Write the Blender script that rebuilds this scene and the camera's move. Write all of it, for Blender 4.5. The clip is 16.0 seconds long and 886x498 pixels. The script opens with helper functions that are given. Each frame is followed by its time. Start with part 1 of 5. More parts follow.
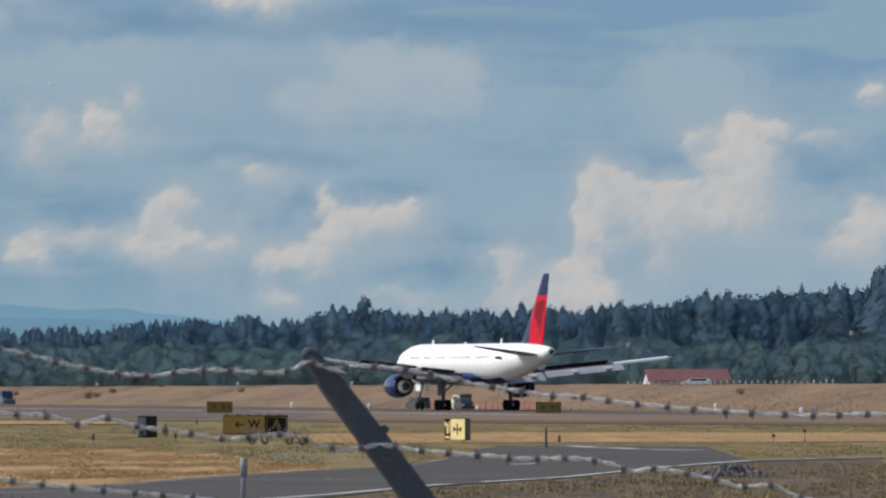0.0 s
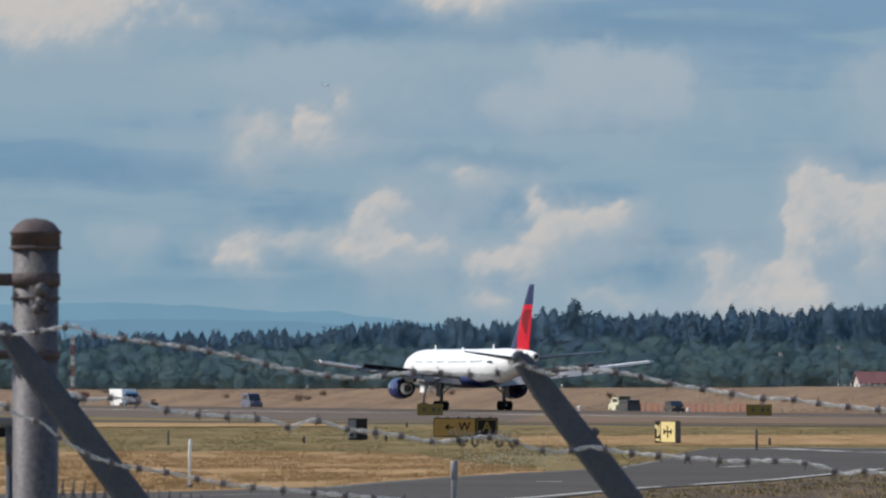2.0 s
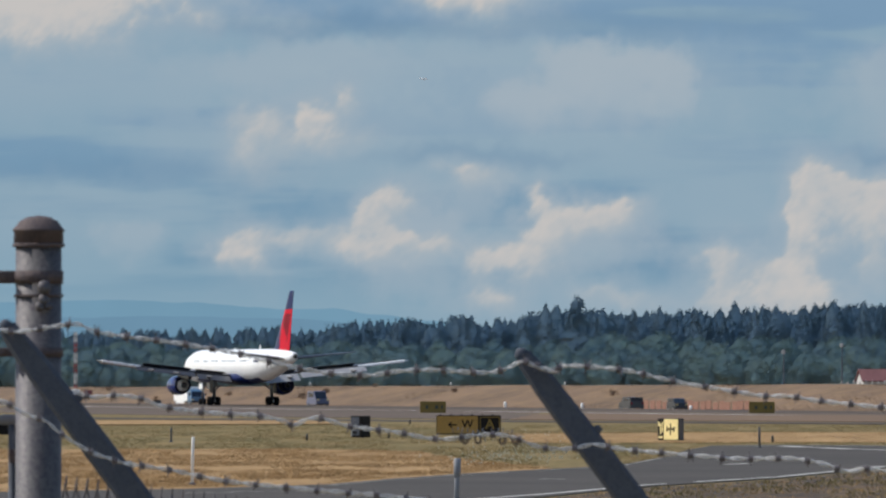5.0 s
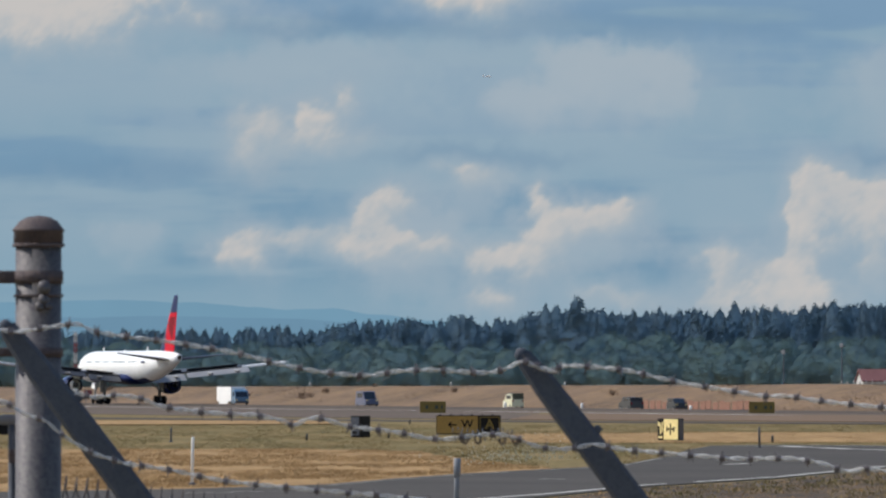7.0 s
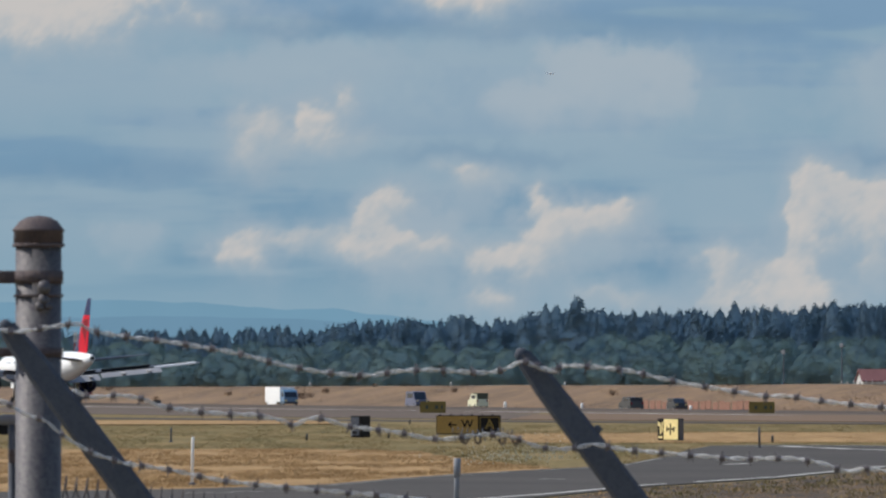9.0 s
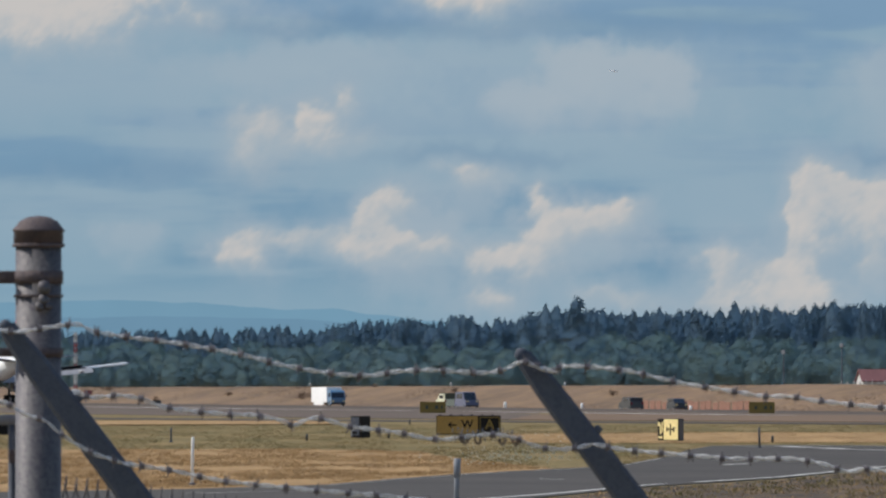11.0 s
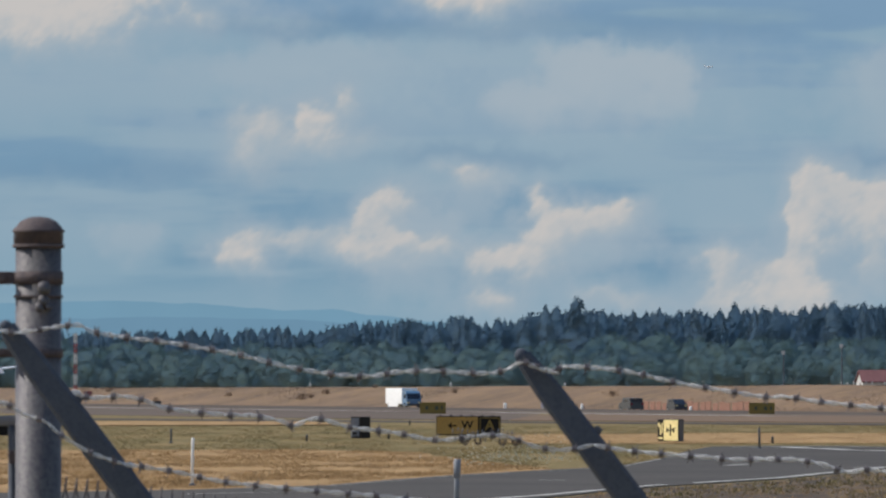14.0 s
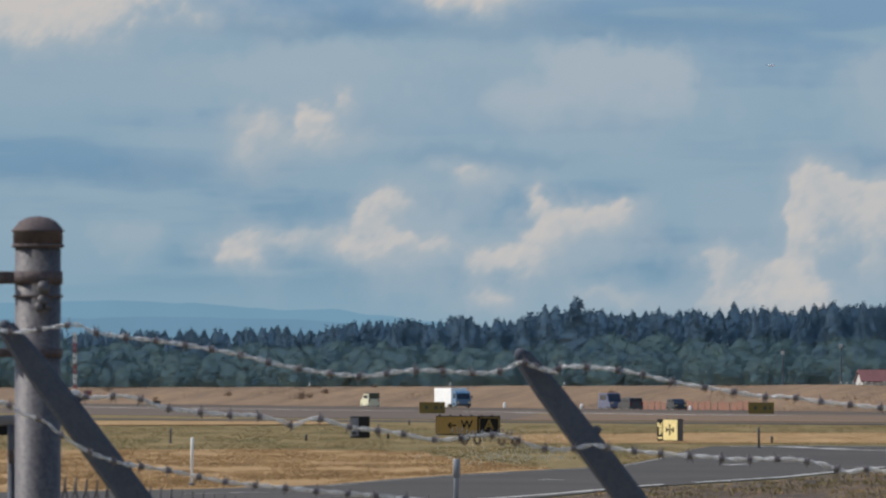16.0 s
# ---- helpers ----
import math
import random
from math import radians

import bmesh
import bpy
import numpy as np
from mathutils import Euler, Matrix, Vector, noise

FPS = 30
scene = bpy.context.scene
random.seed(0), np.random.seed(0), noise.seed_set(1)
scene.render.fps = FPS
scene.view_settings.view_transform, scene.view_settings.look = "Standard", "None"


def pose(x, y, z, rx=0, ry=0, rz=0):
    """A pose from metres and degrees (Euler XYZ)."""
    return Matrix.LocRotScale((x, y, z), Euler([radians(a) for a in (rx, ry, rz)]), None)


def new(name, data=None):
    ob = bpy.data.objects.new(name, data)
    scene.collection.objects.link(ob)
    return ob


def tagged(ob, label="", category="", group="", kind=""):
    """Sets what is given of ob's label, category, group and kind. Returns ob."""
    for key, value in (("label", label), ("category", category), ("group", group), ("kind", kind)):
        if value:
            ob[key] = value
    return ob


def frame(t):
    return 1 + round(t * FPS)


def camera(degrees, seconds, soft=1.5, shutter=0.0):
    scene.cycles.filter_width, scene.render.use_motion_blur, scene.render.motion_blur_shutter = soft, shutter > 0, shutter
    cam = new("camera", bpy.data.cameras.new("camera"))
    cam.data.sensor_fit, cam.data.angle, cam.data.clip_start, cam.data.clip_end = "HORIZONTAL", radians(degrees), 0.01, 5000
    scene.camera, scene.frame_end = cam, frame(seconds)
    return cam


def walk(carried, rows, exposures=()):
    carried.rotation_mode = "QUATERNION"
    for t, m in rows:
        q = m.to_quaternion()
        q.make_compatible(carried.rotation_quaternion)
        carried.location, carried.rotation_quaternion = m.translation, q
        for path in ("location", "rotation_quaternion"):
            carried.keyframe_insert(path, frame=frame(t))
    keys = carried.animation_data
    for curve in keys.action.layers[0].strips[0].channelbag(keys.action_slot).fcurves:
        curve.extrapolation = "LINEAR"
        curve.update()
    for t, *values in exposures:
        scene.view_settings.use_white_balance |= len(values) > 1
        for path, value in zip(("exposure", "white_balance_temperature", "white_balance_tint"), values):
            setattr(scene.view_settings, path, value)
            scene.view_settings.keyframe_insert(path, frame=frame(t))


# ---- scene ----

# Bearings and rises are in units of 1/14500 radian, measured from the viewing axis and from the horizon; distances in metres.
F, EYE = 14500.0, 3.0
HEADING = math.tan(radians(17.2))      # the runway runs 17.2 degrees to the left of the viewing axis
cam = camera(6.19, 16.0, soft=2.3)
cam.data.dof.use_dof, cam.data.dof.focus_distance, cam.data.dof.aperture_fstop = True, 700.0, 60.0
AIM = [  # seconds, turn to the left, turn upwards
    (0.0, -377, 0), (0.5, -241, 0), (1.0, -136, 2), (1.5, -68, 3), (2.0, -5, 4.5), (2.5, 9, 3), (3.0, 3, 1.5), (3.5, 2, 0),
    (4.0, 1, 0), (6.5, 0, 0), (9.0, 0, 0), (11.5, 0, 0.5), (12.5, 0, 1), (14.0, 0, 1.5), (16.0, -1, 1)]
walk(cam, [(t, pose(0, 0, EYE, 90 + math.degrees((231 + up) / F), 0, math.degrees(left / F))) for t, left, up in AIM])

# ---- light ----
SUN_AZ, SUN_EL = radians(-79), radians(43)   # clockwise from straight ahead
world = bpy.data.worlds.new("sky")
scene.world = world
world.use_nodes = True
wn = world.node_tree.nodes
sky = wn.new("ShaderNodeTexSky")
sky.sky_type, sky.sun_disc = "NISHITA", False
sky.sun_elevation, sky.sun_rotation = SUN_EL, SUN_AZ
world.node_tree.links.new(sky.outputs[0], wn["Background"].inputs[0])
wn["Background"].inputs[1].default_value = 0.14
to_sun = Vector((math.sin(SUN_AZ) * math.cos(SUN_EL), math.cos(SUN_AZ) * math.cos(SUN_EL), math.sin(SUN_EL)))
sun_data = bpy.data.lights.new("sun", "SUN")
sun_data.energy, sun_data.angle, sun_data.color = 4.0, radians(0.6), (1.0, 0.95, 0.87)
sun = new("sun", sun_data)
sun.matrix_basis = Matrix.Translation((-50, 0, 80)) @ to_sun.to_track_quat("Z", "Y").to_matrix().to_4x4()
scene.view_settings.exposure = 0.0


# ---- materials ----
def lin(r, g, b):
    return tuple(((c / 255 + 0.055) / 1.055) ** 2.4 if c > 10 else c / 255 / 12.92 for c in (r, g, b)) + (1.0,)


def nodes_of(name):
    m = bpy.data.materials.new(name)
    m.use_nodes = True
    return m, m.node_tree.nodes, m.node_tree.links


def surface(name, a, b, scale=1.0, rough=0.7, metal=0.0, bump=0.2, fine=8.0, spread=0.5, stretch=(1, 1, 1), c=None, island=0.0, gloss=0.5, fixed_shade=False):
    """Two or three tones mixed by a coarse and a fine noise at real size, with a little relief."""
    m, n, l = nodes_of(name)
    bsdf = n["Principled BSDF"]
    bsdf.inputs["Roughness"].default_value, bsdf.inputs["Metallic"].default_value = rough, metal
    bsdf.inputs["Specular IOR Level"].default_value = 0.03 if rough >= 0.9 else gloss
    co = n.new("ShaderNodeTexCoord")
    mp = n.new("ShaderNodeMapping")
    mp.inputs["Scale"].default_value = stretch
    l.new(co.outputs["Object"], mp.inputs["Vector"])
    big, small = n.new("ShaderNodeTexNoise"), n.new("ShaderNodeTexNoise")
    for tex, s in ((big, scale), (small, scale * fine)):
        tex.inputs["Scale"].default_value, tex.inputs["Detail"].default_value = s, 5.0
        l.new(mp.outputs[0], tex.inputs["Vector"])
    ramp = n.new("ShaderNodeMapRange")
    ramp.inputs[1].default_value, ramp.inputs[2].default_value = 0.5 - spread / 2, 0.5 + spread / 2
    l.new(big.outputs[0], ramp.inputs[0])
    mix = n.new("ShaderNodeMix")
    mix.data_type = "RGBA"
    mix.inputs[6].default_value, mix.inputs[7].default_value = lin(*a), lin(*b)
    l.new(ramp.outputs[0], mix.inputs[0])
    out = mix.outputs[2]
    ramp2 = n.new("ShaderNodeMapRange")
    ramp2.inputs[1].default_value, ramp2.inputs[2].default_value = 0.42, 0.75
    ramp2.inputs[4].default_value = 0.8 if c else 0.35
    l.new(small.outputs[0], ramp2.inputs[0])
    mix2 = n.new("ShaderNodeMix")
    mix2.data_type = "RGBA"
    l.new(ramp2.outputs[0], mix2.inputs[0])
    l.new(out, mix2.inputs[6])
    mix2.inputs[7].default_value = lin(*(c or tuple(x * 0.72 for x in a)))
    out = mix2.outputs[2]
    if island:
        geo = n.new("ShaderNodeNewGeometry")
        hsv = n.new("ShaderNodeHueSaturation")
        rr = n.new("ShaderNodeMapRange")
        rr.inputs[3].default_value, rr.inputs[4].default_value = 1 - island, 1 + island
        l.new(geo.outputs["Random Per Island"], rr.inputs[0])
        l.new(rr.outputs[0], hsv.inputs["Value"])
        l.new(out, hsv.inputs["Color"])
        out = hsv.outputs[0]
    l.new(out, bsdf.inputs["Base Color"])
    if fixed_shade:
        # shade set by hand: crown normals bent one way, almost square to sunlight
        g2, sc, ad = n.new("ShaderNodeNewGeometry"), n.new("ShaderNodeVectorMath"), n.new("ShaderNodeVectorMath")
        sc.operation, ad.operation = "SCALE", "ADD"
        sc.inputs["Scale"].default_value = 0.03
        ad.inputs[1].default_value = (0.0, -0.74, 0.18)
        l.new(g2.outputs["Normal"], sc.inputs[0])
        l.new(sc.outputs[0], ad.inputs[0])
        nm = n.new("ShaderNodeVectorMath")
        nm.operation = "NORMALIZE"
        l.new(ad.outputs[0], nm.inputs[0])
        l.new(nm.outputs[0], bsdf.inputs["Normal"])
    if bump:
        bp = n.new("ShaderNodeBump")
        bp.inputs["Strength"].default_value, bp.inputs["Distance"].default_value = bump, 0.02
        l.new(small.outputs[0], bp.inputs["Height"])
        l.new(bp.outputs[0], bsdf.inputs["Normal"])
    return m


M_GREEN = surface("verge_grass", (110, 100, 71), (138, 118, 85), 0.4, 0.95, fine=5, spread=0.34, c=(100, 95, 66), stretch=(1, 0.1, 1))
M_DRY = surface("dry_grass", (170, 141, 103), (148, 121, 88), 0.55, 0.95, fine=5, spread=0.34, c=(132, 108, 78), stretch=(1, 0.12, 1))
M_BERM = surface("bank_grass", (124, 105, 89), (104, 90, 79), 0.05, 0.95, fine=8, spread=0.22, c=(142, 118, 90), bump=0)
M_DIRT = surface("bare_soil", (126, 106, 90), (113, 96, 83), 0.1, 0.95, fine=25, c=(98, 88, 77))
M_GRAVEL = surface("gravelly_soil", (80, 72, 66), (112, 96, 80), 0.9, 0.95, fine=5, spread=0.25, c=(70, 64, 60), stretch=(1, 0.15, 1))
M_ASPHALT = surface("asphalt", (79, 77, 76), (87, 84, 82), 0.1, 0.95, fine=30, spread=0.3, bump=0.1)
M_RUNWAY = surface("runway_concrete", (98, 89, 83), (108, 97, 89), 0.03, 0.95, fine=30, bump=0.1)
M_RUBBER = surface("rubber_streak", (80, 75, 72), (90, 83, 78), 0.05, 0.95, fine=30, bump=0.1)
M_LINE = surface("white_road_paint", (214, 212, 206), (190, 188, 180), 0.8, 0.7, fine=12, bump=0.1)
M_BLADE_G = surface("green_blades", (118, 108, 74), (146, 127, 92), 0.3, 0.9, bump=0, island=0.16, spread=0.3, stretch=(1, 0.12, 1))
M_BLADE_D = surface("dry_blades", (180, 150, 111), (152, 125, 90), 0.4, 0.9, bump=0, island=0.2, spread=0.3, stretch=(1, 0.12, 1))
M_BLADE_B = surface("bank_blades", (130, 110, 92), (107, 92, 80), 0.05, 0.9, bump=0, island=0.07, spread=0.22)
M_FLOWER = surface("white_flowers", (226, 224, 210), (200, 198, 180), 2.0, 0.8, bump=0)
M_ROCK = surface("rubble_stone", (112, 107, 103), (70, 67, 66), 1.5, 0.9, bump=0.4, island=0.5)
# needles lifted to pale blue-grey: distance haze painted into the base colour
M_NEEDLE_HAZED = surface("hazed_conifer_needles", (136, 160, 172), (128, 152, 164), 0.04, 0.95, bump=0, island=0.05, fixed_shade=True)
# leaf tone is paler and bluer than foliage; it carries painted distance haze
M_LEAF_HAZED = surface("hazed_broadleaf_foliage", (142, 164, 158), (130, 153, 157), 0.03, 0.95, bump=0, island=0.05, fixed_shade=True, spread=0.3, c=(150, 167, 146))
M_BARK = surface("bark", (84, 70, 60), (60, 52, 46), 0.8, 0.95)
M_STEEL = surface("galvanised_steel", (110, 108, 107), (86, 84, 89), 14, 0.6, 0.3, 0.08, c=(68, 63, 74), gloss=0.3)
M_DARKSTEEL = surface("weathered_grey_steel", (86, 90, 98), (76, 80, 90), 14, 0.75, 0.0, 0.08, c=(68, 72, 82), gloss=0.2)
M_RUST = surface("rusted_cap_iron", (104, 90, 86), (76, 67, 70), 22, 0.75, 0.0, 0.3, c=(66, 60, 66), gloss=0.3)
M_WIRE = surface("zinc_wire", (232, 232, 230), (204, 204, 204), 25, 0.5, 0.0, 0.1, c=(150, 144, 142))
M_BARB = surface("rusty_barb", (110, 104, 106), (88, 83, 87), 30, 0.7, 0.0, 0.1)
M_WHITE = surface("white_aircraft_paint", (246, 246, 245), (238, 239, 240), 0.4, 0.3, bump=0.02)
M_NAVY = surface("navy_paint", (26, 42, 92), (20, 34, 78), 0.6, 0.4, bump=0.02, gloss=0.2)
M_ENGBLUE = surface("blue_cowling_paint", (34, 52, 110), (28, 42, 94), 0.8, 0.25, bump=0.02)
M_RED = surface("red_paint", (206, 14, 44), (194, 10, 40), 0.6, 0.5, bump=0.02, gloss=0.15)
M_CRIMSON = surface("crimson_paint", (132, 12, 36), (118, 10, 30), 0.6, 0.5, bump=0.02, gloss=0.15)
M_WINGGREY = surface("grey_wing_paint", (74, 76, 82), (62, 64, 70), 0.5, 0.45, bump=0.03)
M_FLAP = surface("light_grey_flap_paint", (150, 152, 156), (136, 138, 144), 0.6, 0.4, bump=0.03)
M_TYRE = surface("tyre_rubber", (34, 34, 36), (26, 26, 28), 3, 0.9)
M_METAL = surface("bare_metal", (176, 178, 182), (150, 152, 158), 3, 0.3, 0.85, 0.05)
M_BLACK = surface("dark_opening", (24, 25, 28), (18, 19, 22), 3, 0.6)
M_GLASSY = surface("dark_glazing", (48, 58, 72), (36, 44, 56), 2, 0.1, bump=0)
M_YELLOW = surface("sign_yellow", (176, 137, 62), (162, 124, 56), 1.2, 0.5, c=(138, 108, 54), bump=0.05)
M_PALE = surface("pale_yellow_panel", (240, 222, 160), (228, 208, 140), 1.0, 0.5, bump=0.05)
M_SIGNBLACK = surface("sign_black", (26, 24, 24), (36, 33, 32), 1.2, 0.6, bump=0.05, gloss=0.12)
M_OLIVE = surface("weathered_sign_yellow", (136, 112, 48), (118, 98, 44), 1.2, 0.7, bump=0.05)
M_TRUCK = surface("white_truck_body", (240, 240, 240), (226, 228, 228), 0.5, 0.4, bump=0.03)
M_CABBLUE = surface("blue_cab_paint", (92, 128, 160), (80, 114, 146), 0.6, 0.3, bump=0.02)
M_VANBLUE = surface("blue_grey_car_paint", (88, 95, 124), (78, 84, 110), 0.6, 0.3, bump=0.02)
M_LIME = surface("pale_yellow_vehicle_paint", (216, 214, 184), (204, 202, 172), 0.6, 0.4, bump=0.02)
M_DKGREEN = surface("dark_olive_paint", (70, 74, 56), (58, 62, 48), 0.6, 0.5, bump=0.02)
M_DARKCAR = surface("charcoal_car_paint", (52, 54, 60), (42, 44, 50), 0.6, 0.35, bump=0.02)
M_ROOF = surface("red_roof_sheet", (120, 78, 78), (106, 68, 70), 0.3, 0.8, stretch=(4, 1, 1))
M_WALLW = surface("white_wall_paint", (196, 194, 190), (180, 178, 174), 0.4, 0.8)
M_BRICKRED = surface("reddish_panel", (142, 109, 96), (130, 100, 88), 0.3, 0.9)
M_POST = surface("pale_galvanised_pipe", (158, 160, 164), (140, 142, 148), 2.0, 0.6, gloss=0.3)
M_PORT = surface("cabin_window_glazing", (150, 154, 162), (130, 136, 146), 2, 0.2, bump=0)
M_SHRUB = surface("dry_shrub_twigs", (134, 112, 94), (122, 102, 86), 0.5, 0.95, bump=0, island=0.2)
M_MASTRED = surface("mast_red", (146, 84, 82), (130, 74, 74), 0.5, 0.7)


# ---- builders ----
def mesh_from(bm, name, mats):
    me = bpy.data.meshes.new(name)
    bm.normal_update()
    bm.to_mesh(me)
    bm.free()
    for m in mats if isinstance(mats, (list, tuple)) else [mats]:
        me.materials.append(m)
    return me


def part(name, bm, material, parent, label="", smooth=False):
    me = mesh_from(bm, name, material)
    if smooth:
        for p in me.polygons:
            p.use_smooth = True
    ob = new(name, me)
    ob.parent = parent
    return tagged(ob, label)


def share(name, me, parent, m):
    ob = new(name, me)
    ob.parent = parent
    ob.matrix_basis = m
    return ob


def thing(name, m, label, category, group=""):
    ob = new(name)
    ob.empty_display_size = 0.2
    ob.matrix_basis = m
    return tagged(ob, label, category, group)


def box(bm, centre, size, m=None, bevel=0.0):
    r = bmesh.ops.create_cube(bm, size=1.0)
    vs = r["verts"]
    for v in vs:
        v.co = Vector((v.co.x * size[0], v.co.y * size[1], v.co.z * size[2])) + Vector(centre)
    if bevel:
        es = list({e for v in vs for e in v.link_edges})
        r = bmesh.ops.bevel(bm, geom=es, offset=bevel, segments=2, affect="EDGES", profile=0.6)
        vs = list({v for f in r["faces"] for v in f.verts} | {v for v in vs if v.is_valid})
    if m is not None:
        bmesh.ops.transform(bm, matrix=m, verts=vs)
    return bm


def boxed(centre, size, m=None, bevel=0.0):
    return box(bmesh.new(), centre, size, m, bevel)


def loft(bm, rings, closed=True, cap=True):
    """Skin over rings of points with equal counts."""
    rows = [[bm.verts.new(p) for p in ring] for ring in rings]
    n = len(rows[0])
    for a, b in zip(rows, rows[1:]):
        for i in range(n if closed else n - 1):
            j = (i + 1) % n
            bm.faces.new((a[i], a[j], b[j], b[i]))
    if cap:
        bm.faces.new(list(reversed(rows[0])))
        bm.faces.new(rows[-1])
    bmesh.ops.recalc_face_normals(bm, faces=bm.faces)
    return bm


def tube(bm, a, b, r0, r1=None, seg=12, cap=True):
    a, b = Vector(a), Vector(b)
    r1 = r0 if r1 is None else r1
    q = (b - a).to_track_quat("Z", "Y")
    rings = []
    for p, r in ((a, r0), (b, r1)):
        rings.append([p + q @ Vector((r * math.cos(k * math.tau / seg), r * math.sin(k * math.tau / seg), 0)) for k in range(seg)])
    return loft(bm, rings, cap=cap)


def turned(bm, profile, axis="z", seg=20, m=None):
    """A turned form: profile of (along, radius)."""
    rings = []
    for s, r in profile:
        ring = []
        for k in range(seg):
            c, d = r * math.cos(k * math.tau / seg), r * math.sin(k * math.tau / seg)
            p = Vector((c, d, s)) if axis == "z" else Vector((s, c, d)) if axis == "x" else Vector((c, s, d))
            ring.append(m @ p if m is not None else p)
        rings.append(ring)
    return loft(bm, rings)


def slab(bm, outline, t, axis="y"):
    """A flat outline in two coordinates, t thick, across the axis."""
    def put(a, b, o):
        return (a, o, b) if axis == "y" else (o, a, b) if axis == "x" else (a, b, o)
    return loft(bm, [[put(a, b, -t / 2) for a, b in outline], [put(a, b, t / 2) for a, b in outline]])


def spot(bearing, dist, z=0.0):
    return Vector((bearing / F * dist, dist, z))


def on_ground(bearing, drop):
    """The place on level ground that lies so far below the horizon."""
    d = EYE * F / drop
    return Vector((bearing / F * d, d, 0))


def ease(t):
    t = min(max(t, 0), 1)
    return t * t * (3 - 2 * t)


def bank_top(y):
    return min(max(2.0 + (1292 - y) * 0.0017, 1.2), 2.7)


def ground_z(x, y):
    c = x + HEADING * y
    z = 1.35 * (1 - ease((y - 22) / 110))
    z -= 0.16 * ease((c - 200) / 50)
    z -= 1.04 * ease((c - 294) / 34)
    z += (bank_top(y) + 1.2) * ease((c - 377) / 22)
    z -= bank_top(y) * ease((c - 404) / 60)
    return z


# ---- ground ----
def ground():
    cs = [-6000, -2500, -900, -400, -150, -60, 0, 60, 120, 180, 230, 262, 290, 294, 302, 311, 320, 328, 340, 352, 365, 377]
    cs += [378 + 2 * i for i in range(14)] + [408, 416, 426, 440, 466, 520, 640, 900, 1300, 1800, 2600, 4000]
    ys = [-1500, -400, -100, -20, 5, 22] + [35 + 14 * i for i in range(9)] + [180, 230, 300, 400, 500, 600]
    ys += [640 + 12 * i for i in range(90)] + [1760, 1900, 2100, 2400, 2800, 3400, 4200, 4880]
    verts, faces, slots = [], [], []
    for y in ys:
        for c in cs:
            x = c - HEADING * y
            z = ground_z(x, y)
            if 378 <= c <= 440:
                z += 0.16 * noise.noise((x * 0.06, y * 0.02, 0)) + 0.1 * noise.noise((x * 0.3, y * 0.05, 3))
            verts.append((x, y, z))
    w = len(cs)
    for j in range(len(ys) - 1):
        for i in range(w - 1):
            faces.append((j * w + i, j * w + i + 1, (j + 1) * w + i + 1, (j + 1) * w + i))
            slots.append(1 if cs[i] >= 290 else 0)
    me = bpy.data.meshes.new("ground")
    me.from_pydata(verts, [], faces)
    me.materials.append(M_GREEN)
    me.materials.append(M_BERM)
    me.polygons.foreach_set("material_index", slots)
    for p in me.polygons:
        p.use_smooth = True
    tagged(new("ground", me), "olive and straw coloured airfield grass with a dry bank", "ground", kind="structure")


def sheet(name, outline, z, material, label, category, edge=0.0, step=3.0):
    """A thin laid surface over level ground: its outline in bearing and drop, its edge uneven."""
    pts = [on_ground(b, d) for b, d in outline]
    rim = []
    for a, b in zip(pts, pts[1:] + pts[:1]):
        k = max(1, int((b - a).length / step)) if edge else 1
        k = min(k, 160)
        for i in range(k):
            p = a.lerp(b, i / k)
            if edge:
                p = p + Vector((noise.noise((p.x * 0.4, p.y * 0.1, 1)), 3 * noise.noise((p.x * 0.4, p.y * 0.1, 7)), 0)) * edge
            rim.append(p)
    bm = bmesh.new()
    loft(bm, [[(p.x, p.y, ground_z(p.x, p.y) - 0.05) for p in rim], [(p.x, p.y, ground_z(p.x, p.y) + z) for p in rim]])
    bmesh.ops.triangulate(bm, faces=[f for f in bm.faces if len(f.verts) > 4])
    return tagged(new(name, mesh_from(bm, name, material)), label, category, kind="structure")


def strip(name, c0, c1, y0, y1, z, material, label, category):
    """A strip that runs with the runway between two offsets."""
    bm = bmesh.new()
    q = [(c0 - HEADING * y0, y0), (c1 - HEADING * y0, y0), (c1 - HEADING * y1, y1), (c0 - HEADING * y1, y1)]
    loft(bm, [[(x, y, -0.21) for x, y in q], [(x, y, z - 0.16) for x, y in q]])
    return tagged(new(name, mesh_from(bm, name, material)), label, category, kind="structure")


ground()
strip("runway", 250, 292, 300, 4000, 0.03, M_RUNWAY, "worn grey concrete runway across the airfield", "runway")
strip("rubber_streak", 272, 279, 500, 3500, 0.045, M_RUBBER, "dark tyre rubber streak along the runway", "runway")
strip("rubber_streak", 285, 290, 500, 3500, 0.045, M_RUBBER, "dark tyre rubber streak along the runway", "runway")
strip("runway_edge_line", 252, 252.5, 300, 4000, 0.045, M_LINE, "white painted runway edge line", "marking")
sheet("taxiway_exit", [(-1500, 58), (-784, 58.5), (-250, 67), (116, 70.5), (176, 57), (150, 52), (-784, 45), (-1500, 40)], 0.022, M_RUNWAY,
      "grey concrete exit beside the runway", "taxiway")
sheet("service_track", [(-1500, 64), (-784, 66), (0, 72), (800, 76), (1700, 82), (1700, 85), (800, 79), (0, 75), (-784, 69), (-1500, 67)], 0.02, M_RUBBER,
      "narrow dark asphalt track through the grass", "road")
sheet("bare_soil_strip", [(178, 56), (800, 60), (1700, 66), (1700, 80), (800, 74), (118, 70.6)], 0.02, M_DIRT, "bare brown soil beside the runway", "ground", 0.3)
